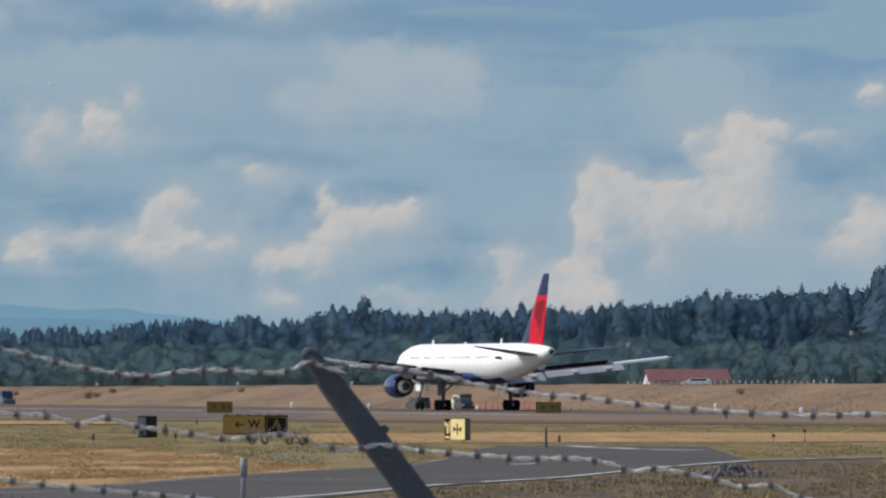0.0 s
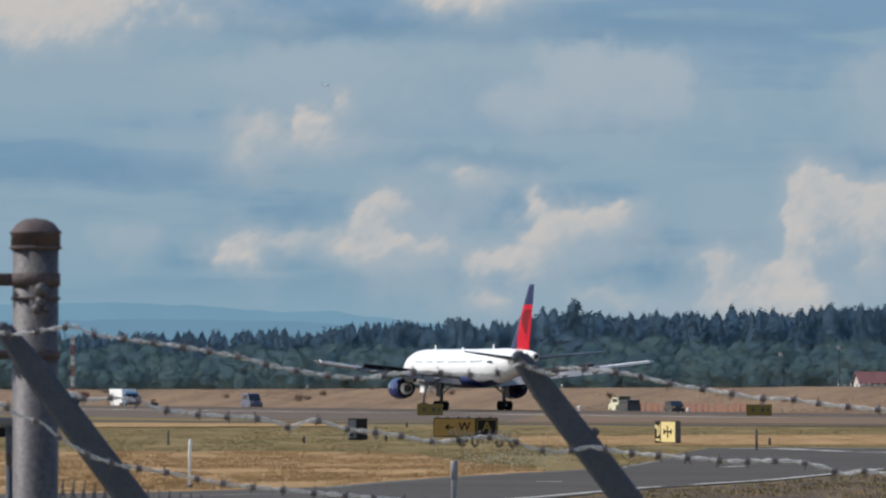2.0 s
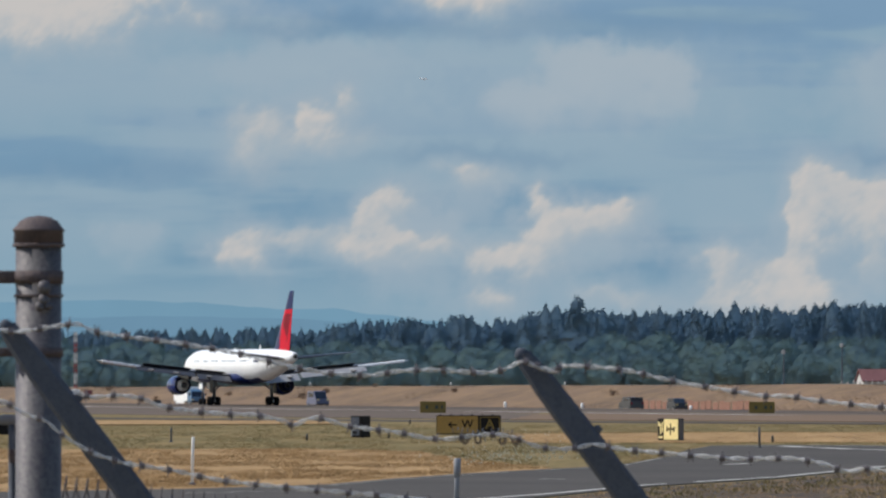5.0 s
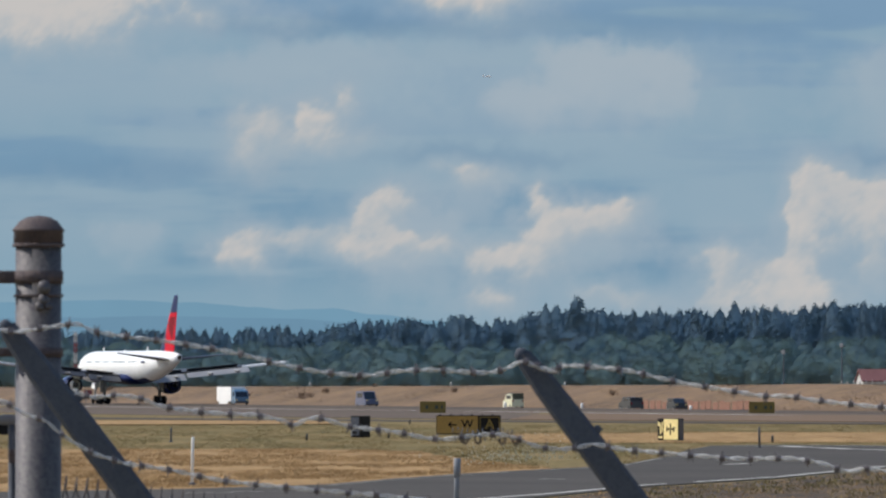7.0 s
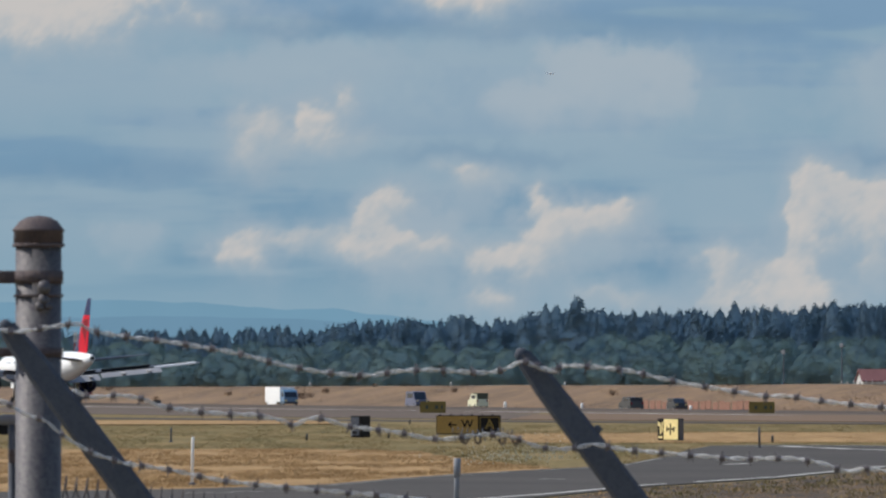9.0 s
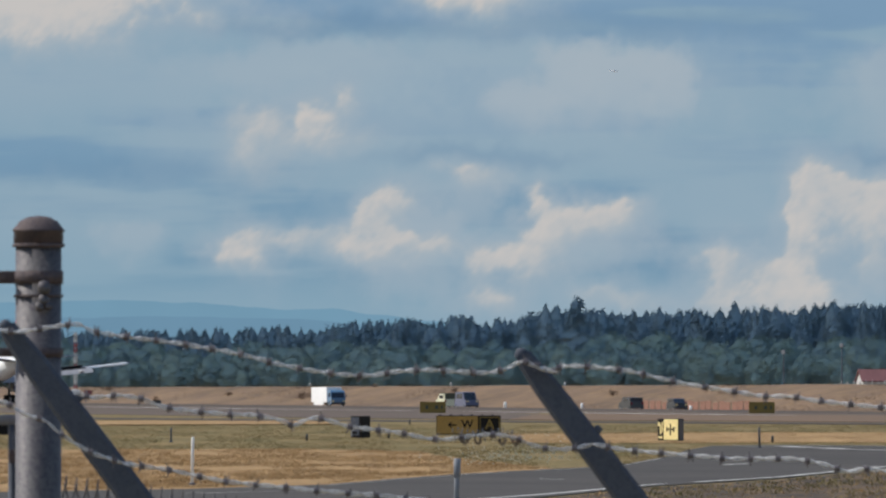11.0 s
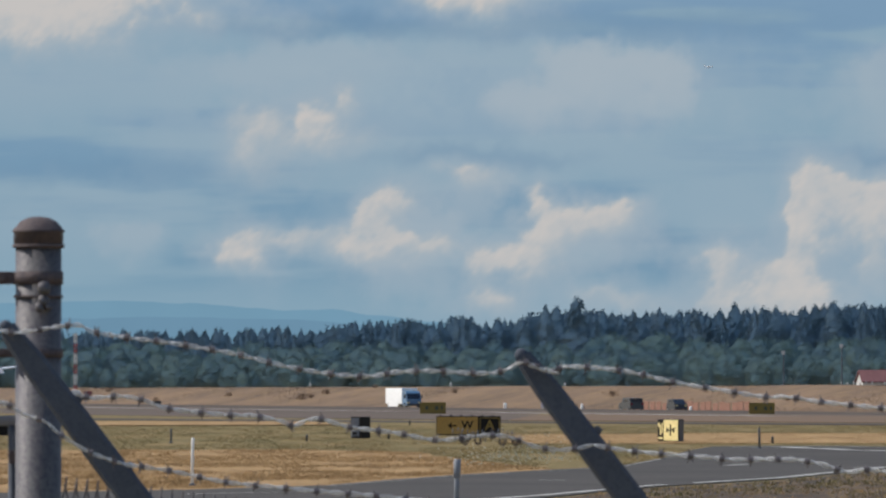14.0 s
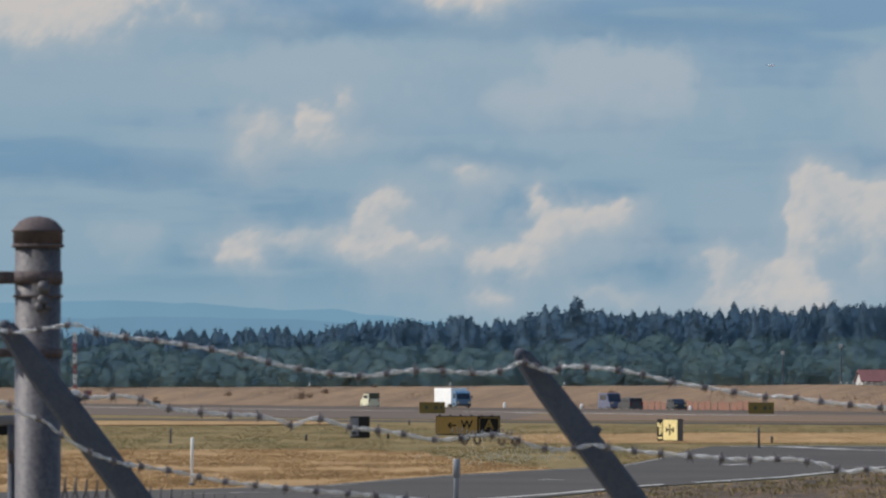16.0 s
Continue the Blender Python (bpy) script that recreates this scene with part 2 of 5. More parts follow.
sheet("dry_grass_strip", [(-1500, 73), (-784, 74), (-230, 74.5), (-180, 80), (-784, 82), (-1500, 82)], 0.08, M_DRY, "pale straw coloured mown grass", "grass", 0.3)
sheet("dry_grass_band", [(110, 97), (500, 94), (1700, 95), (1700, 108), (500, 112), (130, 112)], 0.02, M_DRY, "dry tan grass beside the taxiway", "grass", 1.6)
sheet("dry_grass_field", [(-1100, 126), (-280, 123), (-44, 128), (16, 139), (96, 148), (200, 158), (150, 164), (-190, 190), (-1100, 206)], 0.02, M_DRY,
      "straw coloured dry grass sloping to the taxiway", "grass", 0.35)
sheet("taxiway", [(-1100, 206), (-450, 195), (-204, 187), (-90, 177), (18, 169), (140, 162), (255, 156), (326, 150), (391, 138), (430, 126), (476, 118), (600, 116.5), (740, 117.5), (841, 119.5),
      (868, 128), (896, 137), (923, 142), (1160, 137.5), (1160, 140), (923, 146.5), (793, 156), (593, 176), (366, 190), (150, 212), (0, 235), (-1100, 300)], 0.03, M_ASPHALT,
      "curved dark grey asphalt taxiway", "taxiway")
sheet("gravel_verge", [(1160, 140.5), (923, 148), (793, 158), (593, 178.5), (366, 192.5), (150, 215), (0, 240), (300, 400), (1160, 300)], 0.02, M_GRAVEL,
      "stony brown soil with dry weeds", "ground", 0.12, 1.0)


def painted_line(outline, width, name="edge_line", label="white painted taxiway edge line"):
    bm = bmesh.new()
    pts = [on_ground(b, d) for b, d in outline]
    fine = []
    for a, b in zip(pts, pts[1:]):
        k = max(1, int((b - a).length / 2.0))
        fine += [a.lerp(b, i / k) for i in range(k)]
    fine.append(pts[-1])
    prev = None
    for i, p in enumerate(fine):
        d = (fine[min(i + 1, len(fine) - 1)] - fine[max(i - 1, 0)]).normalized()
        w = width * (0.8 + 0.35 * noise.noise((p.x * 0.8, p.y * 0.3, 4)))
        s = Vector((-d.y, d.x, 0)) * w / 2
        cur = (bm.verts.new(p + s + Vector((0, 0, 0.036))), bm.verts.new(p - s + Vector((0, 0, 0.036))))
        if prev and not (noise.noise((p.x * 0.5, p.y * 0.2, 9)) < -0.42):
            bm.faces.new((prev[0], prev[1], cur[1], cur[0]))
        prev = cur
    bmesh.ops.recalc_face_normals(bm, faces=bm.faces)
    tagged(new(name, mesh_from(bm, name, M_LINE)), label, "marking", kind="structure")


painted_line([(-60, 222), (176, 205), (366, 188), (593, 174), (793, 154), (923, 144.5), (1010, 142), (1160, 138.5)], 0.3)
painted_line([(510, 119), (600, 119), (740, 125), (830, 126.5)], 0.9)
painted_line([(-204, 189), (-90, 179), (18, 171), (140, 164), (255, 158), (326, 152), (388, 140)], 0.07)
painted_line([(640, 117.5), (740, 118.5), (841, 119), (1000, 117), (1200, 113)], 0.3, "shoulder_line", "faint pale line along the taxiway shoulder")
painted_line([(-454, 203), (-254, 199), (-84, 208), (0, 214)], 0.16)
painted_line([(170, 178), (215, 178)], 0.35, "centre_dash", "short white painted dash on asphalt")
painted_line([(385, 158), (430, 160)], 0.35, "centre_dash", "short white painted dash on asphalt")
painted_line([(500, 152), (540, 150)], 0.35, "centre_dash", "short white painted dash on asphalt")


# ---- the jet airliner ----
def ring_at(x, zc, ry, rz, n=28):
    return [(x, ry * math.sin(k * math.tau / n), zc + rz * math.cos(k * math.tau / n)) for k in range(n)]


def foil(x_le, x_te, y, z, t, n=7):
    """A wing section at one span station: leading and trailing edge, thickness."""
    ch = x_le - x_te
    up = [(x_le - ch * f, y, z + t * math.sqrt(f) * (1 - f) * 2.2) for f in [i / n for i in range(n + 1)]]
    lo = [(x_le - ch * f, y, z - t * 0.55 * math.sqrt(f) * (1 - f) * 2.2) for f in [i / n for i in range(n - 1, 0, -1)]]
    return up + lo


def airliner():
    jet = thing("jet_airliner", pose(0, 0, 0), "white twin-engined jet airliner with navy and red tail on runway", "airplane")
    st = [(24.2, 3.95, 0.06, 0.06), (23.9, 3.98, 0.45, 0.45), (23.2, 4.08, 0.9, 0.95), (22.2, 4.3, 1.28, 1.32), (20.8, 4.55, 1.6, 1.7), (19.0, 4.7, 1.8, 1.92),
          (17.0, 4.75, 1.88, 2.0), (8.0, 4.75, 1.88, 2.0), (0.0, 4.75, 1.88, 2.0), (-7.5, 4.75, 1.88, 2.0), (-10.5, 4.86, 1.82, 1.9), (-13.5, 5.1, 1.62, 1.66),
          (-16.5, 5.36, 1.3, 1.36), (-19.2, 5.58, 0.92, 1.0), (-21.4, 5.76, 0.56, 0.64), (-22.6, 5.85, 0.34, 0.4)]
    bm = loft(bmesh.new(), [ring_at(*s) for s in st])
    for f in bm.faces:
        n, c = f.normal, f.calc_center_median()
        f.material_index = 1 if n.z < -0.8 and -10 < c.x < 18 else 0
    part("fuselage", bm, [M_WHITE, M_NAVY], jet, "white fuselage with navy belly", True)
    part("tail_exhaust", turned(bmesh.new(), [(-22.85, 0.2), (-22.58, 0.3)], "x", 14, Matrix.Translation((0, 0, 5.86))), M_BLACK, jet, "dark exhaust opening at the tail")
    # belly fairing between the wings
    part("belly_fairing", loft(bmesh.new(), [ring_at(x, 3.35, ry, rz, 20) for x, ry, rz in ((9.5, 0.8, 0.3), (7, 1.75, 0.75), (2, 1.95, 0.9), (-3, 1.9, 0.85), (-6.5, 0.8, 0.3))]),
         M_NAVY, jet, "navy wing-root fairing", True)
    for s in (1, -1):
        # wing, with the flaps run out behind it
        st = [(9.6, -1.2, 1.3, 3.5, 0.75), (5.3, -1.7, 6.5, 4.0, 0.5), (1.2, -2.6, 12.0, 4.55, 0.3), (-3.0, -4.9, 19.0, 5.35, 0.12)]
        part("wing", loft(bmesh.new(), [foil(a, b, s * y, z, t) for a, b, y, z, t in st]), M_WINGGREY, jet, "swept grey wing", True)
        for (ya, xa, za), (yb, xb, zb), dr in (((2.1, -1.3, 3.5), (6.3, -1.7, 3.85), 0.7), ((6.6, -1.8, 3.95), (14.3, -3.2, 4.75), 0.52)):
            dr *= 1.15 if s < 0 else 0.9
            rings = [[(x, s * y, z), (x - 0.5 * dr, s * y, z - 0.12), (x - 1.9 * dr, s * y, z - dr), (x - 1.95 * dr, s * y, z - dr - 0.06), (x - 0.4 * dr, s * y, z - 0.4)] for y, x, z in
                     ((ya, xa, za), (yb, xb, zb))]
            # shade put into the paint: port flap in dark wing grey, starboard stays light
            part("flap", loft(bmesh.new(), rings), M_FLAP if s < 0 else M_WINGGREY, jet, "grey flap run out and down")
        for (ya, xa, za), (yb, xb, zb) in (((2.6, 0.1, 3.75), (6.2, -0.3, 4.1)), ((6.9, -0.5, 4.2), (13.2, -1.9, 4.85))):
            rings = [[(x, s * y, z), (x - 0.85, s * y, z + 0.3), (x - 0.9, s * y, z + 0.26), (x - 0.06, s * y, z - 0.04)] for y, x, z in ((ya, xa, za), (yb, xb, zb))]
            part("spoiler", loft(bmesh.new(), rings), M_WINGGREY, jet, "dark spoiler raised on the wing")
        for y, x, z in ((5.0, -1.4, 3.45), (9.3, -2.2, 3.9), (12.6, -2.9, 4.25)):
            # fairings likewise: the shaded port side is painted dark
            part("flap_fairing", turned(bmesh.new(), [(-3.0, 0.04), (-1.6, 0.2), (0.4, 0.24), (2.0, 0.05)], "x", 10, Matrix.Translation((x, s * y, z))), M_FLAP if s < 0 else M_WINGGREY, jet, "", True)
        # outer wing's sunlit line put into the paint: aileron white, not wing grey
        part("aileron", loft(bmesh.new(), [[(x, s * y, z + 0.16), (x - 0.9, s * y, z + 0.1), (x - 0.9, s * y, z - 0.12), (x, s * y, z - 0.16)] for x, y, z in ((-2.2, 13.6, 4.68), (-4.2, 18.8, 5.33))]), M_WHITE, jet, "pale aileron")
        part("wing_tip_edge", loft(bmesh.new(), [foil(-3.0 + 0.05, -4.95, s * 19.0, 5.35, 0.13), foil(-4.0, -5.0, s * 19.25, 5.38, 0.08)]), M_METAL, jet, "bright wing tip")
        part("leading_edge_slat", loft(bmesh.new(), [[(x + 0.45, s * y, z - 0.22), (x + 0.3, s * y, z + 0.04), (x - 0.35, s * y, z + 0.2), (x - 0.2, s * y, z - 0.02)] for x, y, z in
             ((5.2, 7.2, 4.05), (-2.7, 18.5, 5.28))]), M_METAL, jet, "bare metal slat run out")
        # tailplane
        st = [(-15.6, -20.6, 0.7, 5.55, 0.34), (-21.0, -22.7, 7.6, 6.35, 0.1)]
        part("tailplane", loft(bmesh.new(), [foil(a, b, s * y, z, t) for a, b, y, z, t in st]), M_WINGGREY, jet, "swept grey tailplane", True)
        # engine
        e = Matrix.Translation((5.0, s * 6.5, 2.42)) @ Matrix.Scale(0.87, 4)
        part("pylon", loft(bmesh.new(), [[(7.6, s * 6.5 + o, 3.5), (0.0, s * 6.5 + o, 4.0), (0.6, s * 6.5 + o, 3.1), (6.6, s * 6.5 + o, 3.3)] for o in (-0.18, 0.18)]), M_WINGGREY, jet)
        eng = part("engine", turned(bmesh.new(), [(2.3, 1.02), (2.55, 1.16), (2.3, 1.27), (1.4, 1.36), (0.2, 1.33), (-1.4, 1.15), (-1.45, 1.08), (0.2, 1.05), (2.0, 0.98)], "x", 28, e), M_ENGBLUE, jet,
                   "glossy blue engine cowling", True)
        part("inlet_lip", turned(bmesh.new(), [(2.28, 1.26), (2.52, 1.22), (2.6, 1.12), (2.5, 1.03), (2.2, 1.0)], "x", 28, e), M_METAL, eng, "polished inlet lip", True)
        part("fan", turned(bmesh.new(), [(1.5, 0.98), (1.6, 0.98), (2.0, 0.2), (2.2, 0.02)], "x", 20, e), M_BLACK, eng, "dark fan behind the inlet")
        part("bypass_duct", turned(bmesh.new(), [(-1.2, 1.06), (-1.0, 1.06)], "x", 28, e), M_BLACK, eng, "black exhaust annulus")
        # light put into the paint: nozzle white for lit port, navy for shaded starboard
        part("core_nozzle", turned(bmesh.new(), [(-1.15, 0.84), (-1.7, 0.78), (-2.3, 0.6), (-2.3, 0.52), (-1.9, 0.5)], "x", 24, e), M_WHITE if s > 0 else M_NAVY, eng, "core nozzle behind the cowling", True)
        part("exhaust_plug", turned(bmesh.new(), [(-2.0, 0.4), (-2.6, 0.28), (-3.1, 0.03)], "x", 16, e), M_WINGGREY, eng, "", True)
        # main gear
        gear = part("main_gear_strut", tube(bmesh.new(), (0.1, s * 3.66, 0.6), (0.0, s * 3.4, 3.6), 0.19), M_METAL, jet, "main landing gear leg", True)
        part("truck_beam", boxed((0, s * 3.66, 0.56), (1.3, 0.2, 0.22), bevel=0.04), M_METAL, gear)
        part("side_brace", tube(bmesh.new(), (0.0, s * 3.6, 1.8), (0.2, s * 1.9, 3.1), 0.09), M_METAL, gear)
        part("gear_door", boxed((0.0, s * 3.95, 2.3), (1.5, 0.06, 1.6), bevel=0.02), M_WINGGREY, gear)
        for wx in (0.57, -0.57):
            for wy in (-0.43, 0.43):
                part("wheel", turned(bmesh.new(), [(-0.18, 0.3), (-0.18, 0.44), (-0.1, 0.54), (0.1, 0.54), (0.18, 0.44), (0.18, 0.3)], "y", 20, Matrix.Translation((wx, s * 3.66 + wy, 0.54))),
                         M_TYRE, gear, "black tyre", True)
    # nose gear
    ng = part("nose_gear_strut", tube(bmesh.new(), (18.3, 0, 0.4), (18.2, 0, 3.0), 0.13), M_METAL, jet, "nose landing gear leg", True)
    for wy in (-0.28, 0.28):
        part("wheel", turned(bmesh.new(), [(-0.13, 0.2), (-0.13, 0.34), (-0.07, 0.41), (0.07, 0.41), (0.13, 0.34), (0.13, 0.2)], "y", 18, Matrix.Translation((18.3, wy, 0.41))), M_TYRE, ng, "black tyre", True)
    for wy in (-0.5, 0.5):
        part("gear_door", boxed((17.3, wy, 2.35), (1.6, 0.05, 0.8), bevel=0.02), M_WHITE, ng)
    part("drag_brace", tube(bmesh.new(), (18.25, 0, 1.5), (16.6, 0, 2.9), 0.08), M_METAL, ng)
    # fin
    rows = [(-10.2, -12.0, 6.3, 0.1), (-13.5, -20.1, 6.55, 0.3), (-16.6, -20.9, 9.6, 0.22), (-20.1, -21.9, 13.5, 0.09), (-20.5, -21.8, 13.6, 0.04)]
    bm, rings = bmesh.new(), []
    for (a0, a1, za, ta), (b0, b1, zb, tb) in zip(rows, rows[1:]):
        k = max(1, int((zb - za) / 0.25))
        for i in range(k + (zb == 13.6)):
            f = i / k
            x0, x1, z, t = a0 + (b0 - a0) * f, a1 + (b1 - a1) * f, za + (zb - za) * f, ta + (tb - ta) * f
            cuts = [j / 18 for j in range(19)]
            half = [(x0 + (x1 - x0) * g, t * min(1, math.sqrt(g / 0.25)) * (1 if g < 0.4 else 1 - (g - 0.4) / 0.62), z) for g in cuts]
            rings.append([(x, y, z) for x, y, z in half] + [(x, -y - 0.002, z) for x, y, z in reversed(half[1:])])
    loft(bm, rings)
    for f in bm.faces:
        c = f.calc_center_median()
        up = (c.z - 6.5) / 7.0
        le, te = (-13.5 - 6.6 * up), (-20.1 - 1.8 * up)
        g = (c.x - le) / (te - le)
        front = 0.42 - 0.55 * max(0, up - 0.1)
        f.material_index = 0
        if up < 0.71 and g > front:
            f.material_index = 1
            if 0.12 < up < 0.62 and 0.55 + 0.25 * math.sin(up * 9) < g < 0.78 + 0.18 * up:
                f.material_index = 2
    part("fin", bm, [M_NAVY, M_RED, M_CRIMSON], jet, "navy tail fin with red emblem shapes", True)
    # cabin windows, doors, cockpit glass, aerials
    me = mesh_from(boxed((0, 0, 0), (0.2, 0.05, 0.26), bevel=0.03), "cabin_window", M_PORT)
    for s in (1, -1):
        for i in range(46):
            x = 15.6 - 0.62 * i
            if abs(x - 8.4) < 0.6 or abs(x + 3.6) < 0.5 or i % 13 in (5, 6):
                continue
            z = 5.35 + 0.02 * max(0, -x - 6) ** 1.3
            r = 1.88 * math.sqrt(max(0.05, 1 - ((z - 4.75) / 2.0) ** 2)) * (1 if x > -8 else 1 - 0.028 * (-8 - x))
            share("cabin_window", me, jet, pose(x, s * (r + 0.005), z, s * 18))
        for x in (17.6, 8.4, -3.6):
            arcs = []
            for xx in (x - 0.45, x + 0.45):
                up = [math.radians(62 - 9 * i) for i in range(8)]
                arcs.append([(xx, s * 1.888 * math.cos(q), 4.75 + 2.008 * math.sin(q)) for q in up] + [(xx, s * 1.86 * math.cos(q), 4.75 + 1.98 * math.sin(q)) for q in reversed(up)])
            part("cabin_door", loft(bmesh.new(), arcs), M_WHITE, jet)
        part("cockpit_window", boxed((21.7, s * 1.2, 5.15), (0.9, 0.12, 0.42), pose(21.7, s * 1.2, 5.15) @ pose(0, 0, 0, s * 20, 12, -s * 26) @ pose(-21.7, -s * 1.2, -5.15), 0.03), M_GLASSY, jet)
        part("registration_bar", boxed((-11.6, s * 1.77, 5.3), (1.8, 0.04, 0.24), bevel=0.01), M_NAVY, jet, "small dark lettering bar")
    for x, h in ((14.2, 0.45), (-7.2, 0.5), (4.0, 0.2)):
        part("aerial", slab(bmesh.new(), [(x, 6.7), (x - 0.5, 6.7), (x - 0.55, 6.75 + h), (x - 0.3, 6.75 + h)], 0.06), M_WHITE, jet)
    return jet


jet = airliner()


# ---- airfield vehicles ----
def wheel_set(owner, xs, y, r):
    for x in xs:
        for s in (1, -1):
            w = part("wheel", turned(bmesh.new(), [(-0.12, r * 0.6), (-0.12, r * 0.92), (-0.07, r), (0.07, r), (0.12, r * 0.92), (0.12, r * 0.6)], "y", 16, Matrix.Translation((x, s * y, r))), M_TYRE, owner, "black tyre", True)
            part("hub", turned(bmesh.new(), [(-0.13, 0.02), (-0.13, r * 0.55), (0.13, r * 0.55), (0.13, 0.02)], "y", 12, Matrix.Translation((x, s * y, r))), M_METAL, w)


def box_truck():
    t = thing("box_truck", pose(0, 0, 0), "white box truck with a blue cab on the service road", "truck")
    part("cargo_box", boxed((-1.5, 0, 1.9), (8.2, 2.4, 2.3), bevel=0.06), M_TRUCK, t, "plain white cargo box")
    part("chassis", boxed((-0.5, 0, 0.62), (10.5, 0.9, 0.25), bevel=0.03), M_DARKCAR, t)
    part("side_skirt", boxed((-1.8, -1.14, 0.6), (5.0, 0.06, 0.5), bevel=0.02), M_TRUCK, t)
    cab = part("cab", loft(bmesh.new(), [[(x, y, z) for x, z in ((2.7, 0.5), (4.75, 0.5), (4.8, 1.35), (4.35, 2.35), (4.0, 2.6), (2.7, 2.65))] for y in (-1.1, 1.1)]), M_CABBLUE, t, "blue cab")
    part("windscreen", boxed((4.6, 0, 1.86), (0.06, 1.9, 0.85), pose(4.6, 0, 1.86, 0, -24, 0) @ pose(-4.6, 0, -1.86), 0.02), M_GLASSY, cab)
    part("bumper", boxed((4.85, 0, 0.62), (0.16, 2.2, 0.32), bevel=0.05), M_DARKCAR, cab)
    for s in (1, -1):
        part("headlight", boxed((4.82, s * 0.85, 0.98), (0.08, 0.32, 0.2), bevel=0.03), M_PALE, cab)
        part("side_window", boxed((3.75, s * 1.105, 1.9), (0.9, 0.03, 0.65), bevel=0.02), M_GLASSY, cab)
        part("mirror", boxed((4.5, s * 1.3, 1.8), (0.1, 0.2, 0.4), bevel=0.03), M_DARKCAR, cab)
    wheel_set(t, (3.7, -3.4, -4.5), 1.0, 0.48)
    return t


def car(name, paint, label, category, length, width, height, hood, group=""):
    t = thing(name, pose(0, 0, 0), label, category, group)
    h = length / 2
    w = width / 2
    lower = [(-h, 0.35), (h, 0.35), (h + 0.03, 0.62), (h - 0.1, hood), (-h + 0.05, hood + 0.05)]
    part("body", loft(bmesh.new(), [[(x, y, z) for x, z in lower] for y in (-w, -w * 0.97, w * 0.97, w)]), paint, t)
    g = h - length * 0.24
    roof = [(-h + 0.08, hood + 0.02), (g + 0.45, hood - 0.02), (g - 0.35, height - 0.06), (g - 0.6, height), (-h + 0.35, height - 0.03)]
    top = part("cabin", loft(bmesh.new(), [[(x, y * k, z) for x, z in roof] for y, k in ((-w * 0.93, 1), (w * 0.93, 1))]), paint, t)
    a, b = Vector((g + 0.42, 0, hood + 0.04)), Vector((g - 0.3, 0, height - 0.1))
    part("windscreen", loft(bmesh.new(), [[(a.x + o, -w * 0.82, a.z), (a.x + o, w * 0.82, a.z), (b.x + o, w * 0.78, b.z), (b.x + o, -w * 0.78, b.z)] for o in (0.0, 0.06)]), M_GLASSY, top, "dark windscreen")
    part("rear_window", boxed((-h + 0.16, 0, (hood + height) / 2 + 0.05), (0.1, w * 1.5, (height - hood) * 0.6), bevel=0.02), M_GLASSY, top)
    for s in (1, -1):
        part("side_window", boxed((-0.2 * h, s * w * 0.935, (hood + height) / 2), (length * 0.5, 0.03, (height - hood) * 0.6), bevel=0.02), M_GLASSY, top)
        part("headlight", boxed((h, s * w * 0.72, hood - 0.16), (0.08, 0.3, 0.16), bevel=0.03), M_PALE, t)
        part("tail_light", boxed((-h, s * w * 0.8, hood - 0.12), (0.06, 0.2, 0.26), bevel=0.02), M_CRIMSON, t)
    part("bumper", boxed((h + 0.02, 0, 0.45), (0.12, width * 0.96, 0.2), bevel=0.04), M_DARKCAR, t)
    wheel_set(t, (h * 0.62, -h * 0.62), w * 0.9, 0.34)
    return t


truck = box_truck()
van = car("van", M_VANBLUE, "blue-grey van driving on the service road", "van", 5.4, 2.0, 2.45, 1.25)
utility = car("utility_truck", M_LIME, "pale yellow utility truck with a dark canopy on the service road", "truck", 4.2, 1.8, 2.1, 1.25)
part("canopy", boxed((-0.95, -0.1, 1.8), (2.1, 1.6, 0.9), bevel=0.06), M_DKGREEN, utility, "dark olive canopy")
part("light_bar", boxed((0.3, 0, 2.16), (0.3, 1.1, 0.16), bevel=0.04), M_PALE, utility)

ROAD_C = 366.0


def on_road(bearing, c=ROAD_C):
    d = c / (HEADING + bearing / F)
    x = bearing / F * d
    return x, d, ground_z(x, d) + 0.01


def parked(make, bearing, c, turn):
    x, y, z = on_road(bearing, c)
    make.matrix_basis = pose(x, y, z, 0, 0, turn)


parked(car("pickup", M_DARKCAR, "charcoal car standing on the service road", "car", 5.0, 1.9, 1.85, 1.15), 333, 364, 107)
parked(car("hatchback", M_DARKCAR, "small black car facing the runway", "car", 3.6, 1.75, 1.75, 1.05), 414, 364, -73)
parked(car("white_car", M_TRUCK, "small white car on top of the bank", "car", 4.4, 1.8, 1.45, 0.95), 826, 422, 170)


# ---- signs, markers, mast, far building ----
def bar_letter(owner, strokes, x, z, h, y, material, t=0.02):
    """A character from straight strokes in a unit square."""
    for (x0, z0), (x1, z1) in strokes:
        a, b = Vector((x + x0 * h, y, z + z0 * h)), Vector((x + x1 * h, y, z + z1 * h))
        d = (b - a)
        m = Matrix.Translation((a + b) / 2) @ pose(0, 0, 0, 0, -math.degrees(math.atan2(d.z, d.x)), 0)
        part("stroke", boxed((0, 0, 0), (d.length + 0.08 * h, t, 0.15 * h), m), material, owner)


